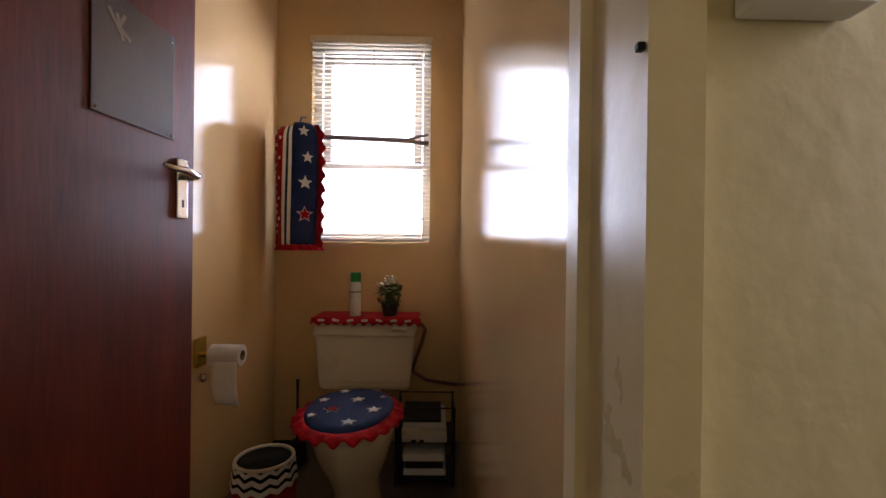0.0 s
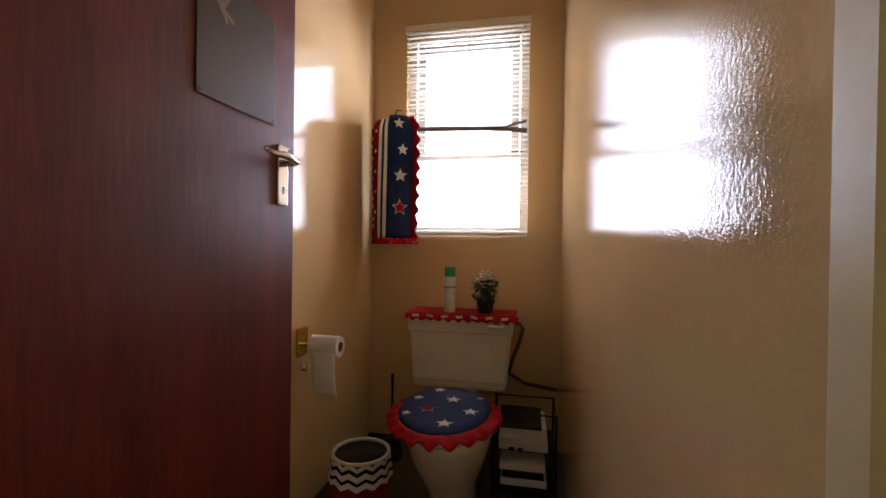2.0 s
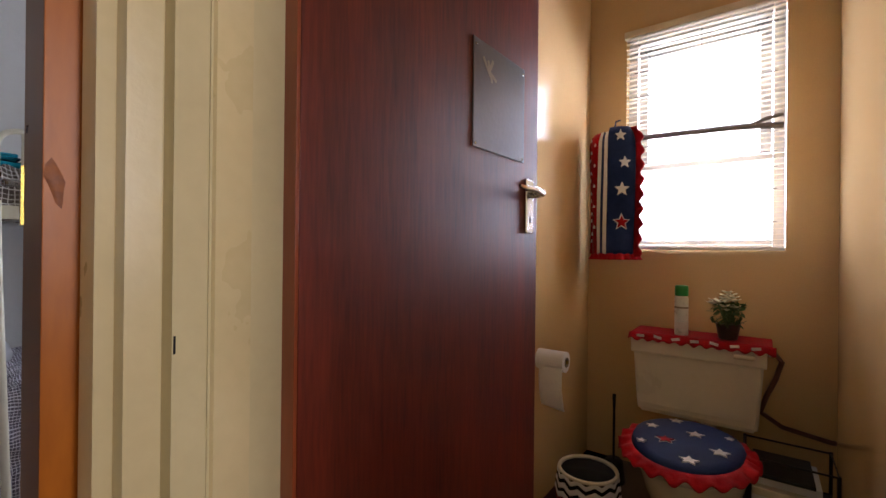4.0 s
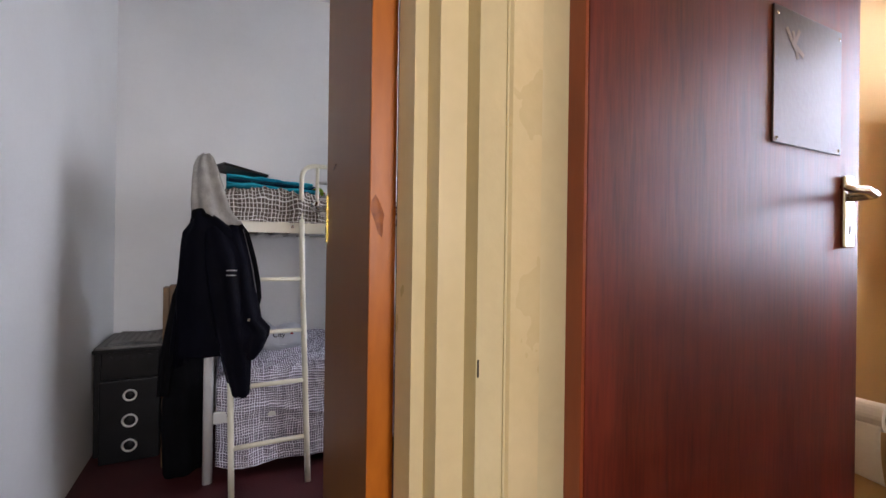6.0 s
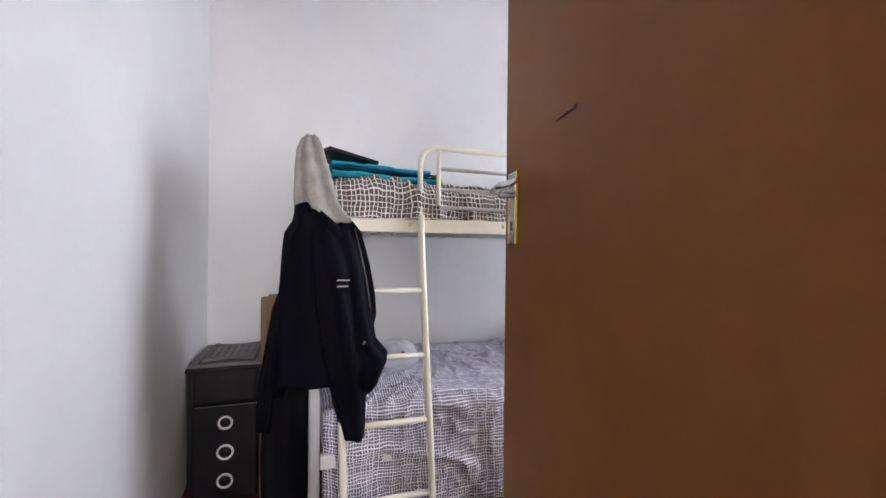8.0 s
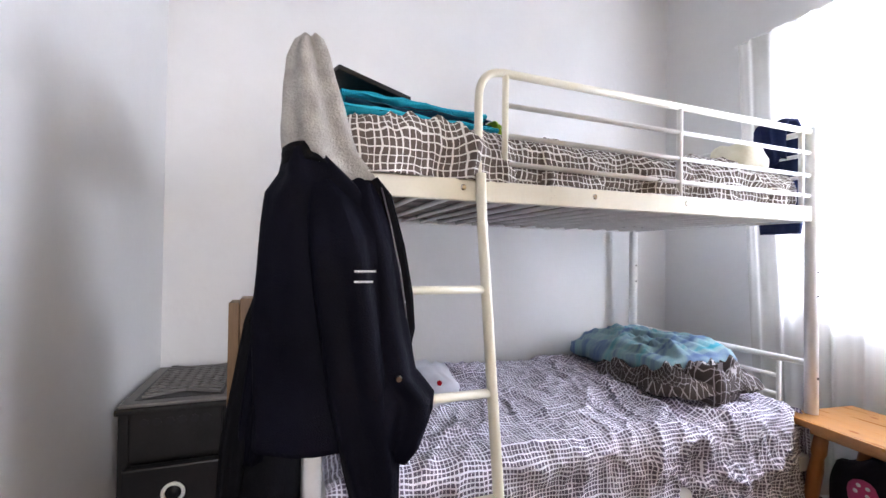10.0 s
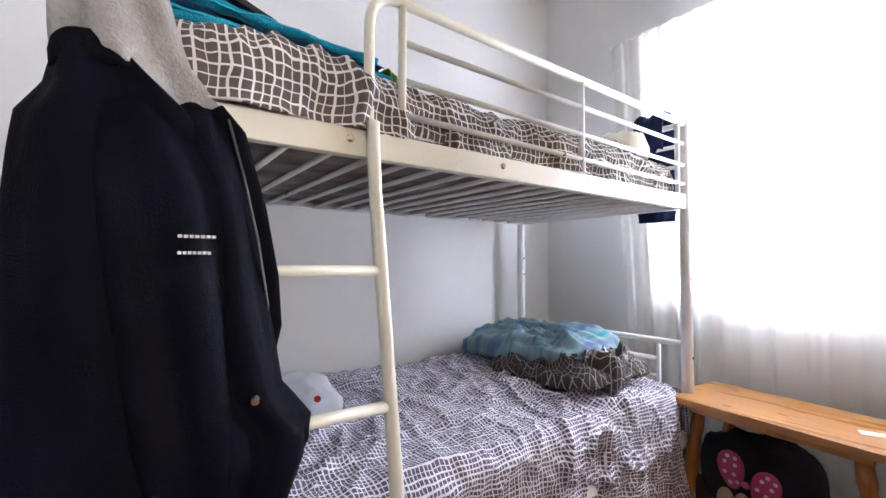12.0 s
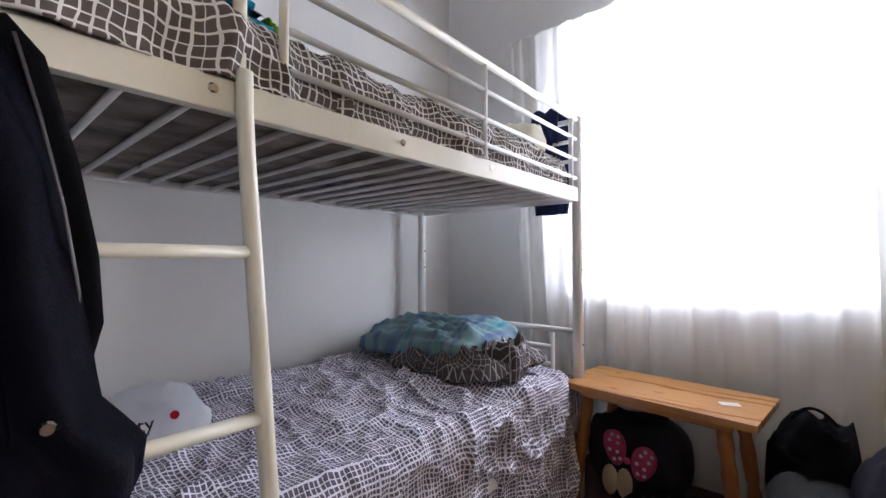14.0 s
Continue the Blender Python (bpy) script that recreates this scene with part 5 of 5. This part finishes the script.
bk = thing("storage_basket", (-3.35, -0.46, 0), "dark grey plastic storage crate with lattice lid", "basket")
BX0, BX1, BY0, BY1 = -3.66, -3.20, -0.645, -0.325
for a, b_ in (((BX0, BY0), (BX0 + 0.025, BY1)), ((BX0 + 0.025, BY0), (BX1, BY0 + 0.03)), ((BX0 + 0.025, BY1 - 0.03), (BX1, BY1)), ((BX1 - 0.02, BY0 + 0.03), (BX1, BY1 - 0.03))):
    part("side", box((a[0], a[1], 0.0), (b_[0], b_[1], 0.57), 0.006), GREY_PLASTIC, bk)
part("lip", box((BX0 - 0.008, BY0 - 0.008, 0.555), (BX1 + 0.01, BY1 + 0.008, 0.575), 0.006), GREY_PLASTIC, bk)
lid = part("lid_frame", box((BX0, BY0, 0.575), (BX1 + 0.004, BY1, 0.588), 0.005), LID, bk, "grey lattice lid")
part("lid_well", box((BX0 + 0.035, BY0 + 0.035, 0.5875), (BX1 - 0.03, BY1 - 0.03, 0.5892)), BLACK, lid)
for k in range(13):
    for s in (-1, 1):
        c = Vector((BX0 + 0.05 + k * 0.031, 0, 0.5935))
        y0, y1 = BY0 + 0.05, BY1 - 0.04
        x0, x1 = c.x - s * 0.055, c.x + s * 0.055
        if min(x0, x1) > BX0 + 0.02 and max(x0, x1) < BX1 - 0.02:
            part("lattice_bar", box((-0.006, 0, -0.004), (0.006, math.hypot(x1 - x0, y1 - y0), 0.005), 0.001, m=Matrix.Translation((x0, y0, 0.5935)) @ Matrix.Rotation(-math.atan2(x1 - x0, y1 - y0), 4, "Z")), LID, lid)
for k in range(6):
    part("vent_hole", turned([(0.013, 0), (0.013, 0.001)], (BX1 + 0.0005, BY0 + 0.07 + k * 0.035, 0.525), 10, RY), BLACK, bk)

sp = thing("speaker", (-3.1, -0.47, 0), "black tower speaker with three silver rings", "speaker")
part("cabinet", box((-3.125, -0.60, 0.0), (-3.09, -0.335, 0.43), 0.006), BLACK, sp)
for z, r in ((0.350, 0.027), (0.217, 0.031), (0.087, 0.030)):
    d = part("driver", turned([(r * 0.75, 0.0), (r * 0.5, 0.004), (0.004, 0.006)], (-3.0895, -0.467, z), 18, RY), BLACK, sp)
    part("ring", tube([(-3.086, -0.467 + r * math.cos(a), z + r * math.sin(a)) for a in [2 * math.pi * k / 28 for k in range(29)]], 0.0055, 8), WHITE_METAL, d, "silver trim ring", True)

# ---------------------------------------------------------------- bench and bags under the window
bench = thing("bench", (-2.37, 1.8, 0), "varnished pine bench with turned legs under window", "bench")
BH = 0.484
Mb = Matrix.Translation((-2.378, 1.772, 0)) @ Matrix.Rotation(radians(-5.5), 4, "Z") @ Matrix.Translation((2.372, -1.752, 0))
for k in range(3):
    y0 = 1.571 + k * 0.122
    part("plank", box((-2.700, y0, BH - 0.024), (-2.040, y0 + 0.1216, BH), 0.0012, m=Mb), BENCH_PINE, bench)
part("apron", box((-2.62, 1.60, BH - 0.050), (-2.11, 1.625, BH - 0.0245), 0.003, m=Mb), BENCH_PINE, bench)
part("apron", box((-2.62, 1.875, BH - 0.050), (-2.11, 1.90, BH - 0.0245), 0.003, m=Mb), BENCH_PINE, bench)
for x, y in ((-2.60, 1.63), (-2.14, 1.63), (-2.60, 1.865), (-2.14, 1.865)):
    ox, oy = (-0.05 if x < -2.3 else 0.05), (-0.02 if y < 1.75 else 0.02)
    prof = ((0.0, 0.016), (0.10, 0.019), (0.16, 0.021), (0.18, 0.016), (0.20, 0.022), (0.30, 0.024), (0.35, 0.019), (0.37, 0.024), (0.434, 0.021))
    part("leg", tube([Mb @ Vector((x + ox * (1 - z / 0.434), y + oy * (1 - z / 0.434), z)) for z, r in prof], [r for z, r in prof], 14), BENCH_LEG, bench, smooth=True)
part("edge_groove", box((-2.69, 1.5800, BH - 0.0005), (-2.05, 1.5835, BH + 0.0006), m=Mb), BENCH_LEG, bench, "dark line along the front edge")
for x, y, a, b_ in ((-2.50, 1.63, 0.018, 0.007), (-2.36, 1.70, 0.02, 0.006), (-2.20, 1.62, 0.016, 0.006), (-2.19, 1.80, 0.022, 0.008), (-2.58, 1.86, 0.014, 0.006), (-2.12, 1.61, 0.014, 0.005)):
    bmn = loft([[Mb @ Vector((x + a * s * math.cos(k * 0.5236), y + b_ * s * math.sin(k * 0.5236), BH + h)) for k in range(12)] for s, h in ((1, -0.0005), (0.9, 0.0005))])
    part("knot", bmn, KNOT, bench, "dark knot in the pine")
tag = thing("paper_scrap", (-2.16, 1.72, BH), "small white paper scrap on the bench", "paper")
part("sheet", box((-0.03, -0.018, 0.0005), (0.03, 0.018, 0.002), m=Matrix.Translation((-2.155, 1.735, BH)) @ Matrix.Rotation(0.4, 4, "Z")), PAPER, tag)

bp_ = thing("backpack", (-2.5, 1.9, 0), "dark child's backpack with pink bow under bench", "backpack")
soft("body", "", "", (-2.50, 1.91, 0.165), (0.40, 0.20, 0.33), BAG, parent=bp_, seed=6, puff=0.0, crease=0.06, square=(0.6, 0.6, 0.8))
for cx, cz_, tilt in ((-2.560, 0.205, 0.12), (-2.452, 0.168, -0.30)):
    bmw = loft([oval(0, 0, z, rx, ry, 16, 0.2) for z, rx, ry in ((-0.030, 0.034, 0.060), (0.004, 0.046, 0.072), (0.010, 0.036, 0.058))])
    Mw = Matrix.Translation((cx, 1.806, cz_)) @ Matrix.Rotation(radians(90), 4, "X") @ Matrix.Rotation(tilt, 4, "Z")
    bmesh.ops.transform(bmw, matrix=Mw, verts=bmw.verts)
    bow = part("bow_loop", bmw, PINK, bp_, "pink spotted bow", True)
    for dx, dy in ((-0.016, 0.030), (0.018, 0.020), (-0.020, -0.008), (0.010, -0.014), (-0.004, 0.052), (0.022, 0.046), (-0.006, -0.044), (0.018, -0.040)):
        p = Mw @ Vector((dx, dy, 0.011))
        part("spot", turned([(0.0075, 0), (0.006, 0.002)], p, 8, Matrix.Rotation(radians(90), 4, "X")), WHITE_CLOTH, bow)
bmk = loft([oval(0, 0, z, rx, ry, 14, 0) for z, rx, ry in ((-0.006, 0.008, 0.008), (0.008, 0.014, 0.014), (0.014, 0.008, 0.008))])
bmesh.ops.transform(bmk, matrix=Matrix.Translation((-2.512, 1.806, 0.165)) @ Matrix.Rotation(radians(90), 4, "X"), verts=bmk.verts)
part("bow_knot", bmk, PINK, bp_, smooth=True)
for dx in (-0.024, 0.024):
    bmk = loft([oval(0, 0, z, rx, ry, 14, 0) for z, rx, ry in ((-0.030, 0.024, 0.050), (0.004, 0.032, 0.062), (0.008, 0.025, 0.050))])
    bmesh.ops.transform(bmk, matrix=Matrix.Translation((-2.553 + dx * 1.2, 1.806, 0.068)) @ Matrix.Rotation(radians(90), 4, "X"), verts=bmk.verts)
    part("applique", bmk, BEIGE, bp_, "plain beige patch", True)

soft("black_bag", "slumped black bag on the floor beside bench", "bag", (-1.945, 1.83, 0.22), (0.25, 0.22, 0.44), BLACK_CLOTH, seed=12, puff=0.0, crease=0.12, square=(0.8, 0.75, 0.8))
soft("plastic_bag", "clear plastic bag on the floor beside bench", "plastic bag", (-1.95, 1.69, 0.15), (0.27, 0.20, 0.30), POLY_CLEAR, seed=13, puff=0.0, crease=0.10, square=(0.8, 0.8, 0.9))
soft("clothes_bundle", "dark bundle of clothes lying on the floor", "clothes", (-2.24, 1.62, 0.075), (0.46, 0.26, 0.15), BLACK_CLOTH, seed=14, puff=0.2, crease=0.3, square=(0.7, 0.7, 0.9))
soft("clothes_bundle", "dark bundle of clothes before the bags", "clothes", (-1.86, 1.46, 0.11), (0.50, 0.26, 0.22), BLACK_CLOTH, seed=18, puff=0.2, crease=0.3, square=(0.8, 0.8, 0.9))
soft("black_bag", "black bag standing against the curtain", "bag", (-1.70, 1.70, 0.19), (0.34, 0.28, 0.38), BAG, seed=15, puff=0.0, crease=0.12, square=(0.6, 0.6, 0.8))
soft("green_bag", "bright green plastic bag beside the bunk", "plastic bag", (-2.80, 1.80, 0.11), (0.13, 0.10, 0.22), GREEN_BAG, seed=16, puff=0.0, crease=0.2)
for bag in [o for o in scene.objects if o.parent is None and o.name.startswith("black_bag")]:
    c = bag.matrix_basis.translation
    h = max((bag.matrix_basis @ ch.matrix_basis @ Vector(v)).z for ch in bag.children for v in ch.bound_box)
    part("handle", tube(arc((c.x - 0.05, c.y - 0.03, h - 0.03), (c.x, c.y - 0.04, h + 0.06), (c.x + 0.06, c.y - 0.03, h - 0.03), 10), 0.008, 8, flat=0.5), BLACK_CLOTH, bag, "black webbing handle", True)
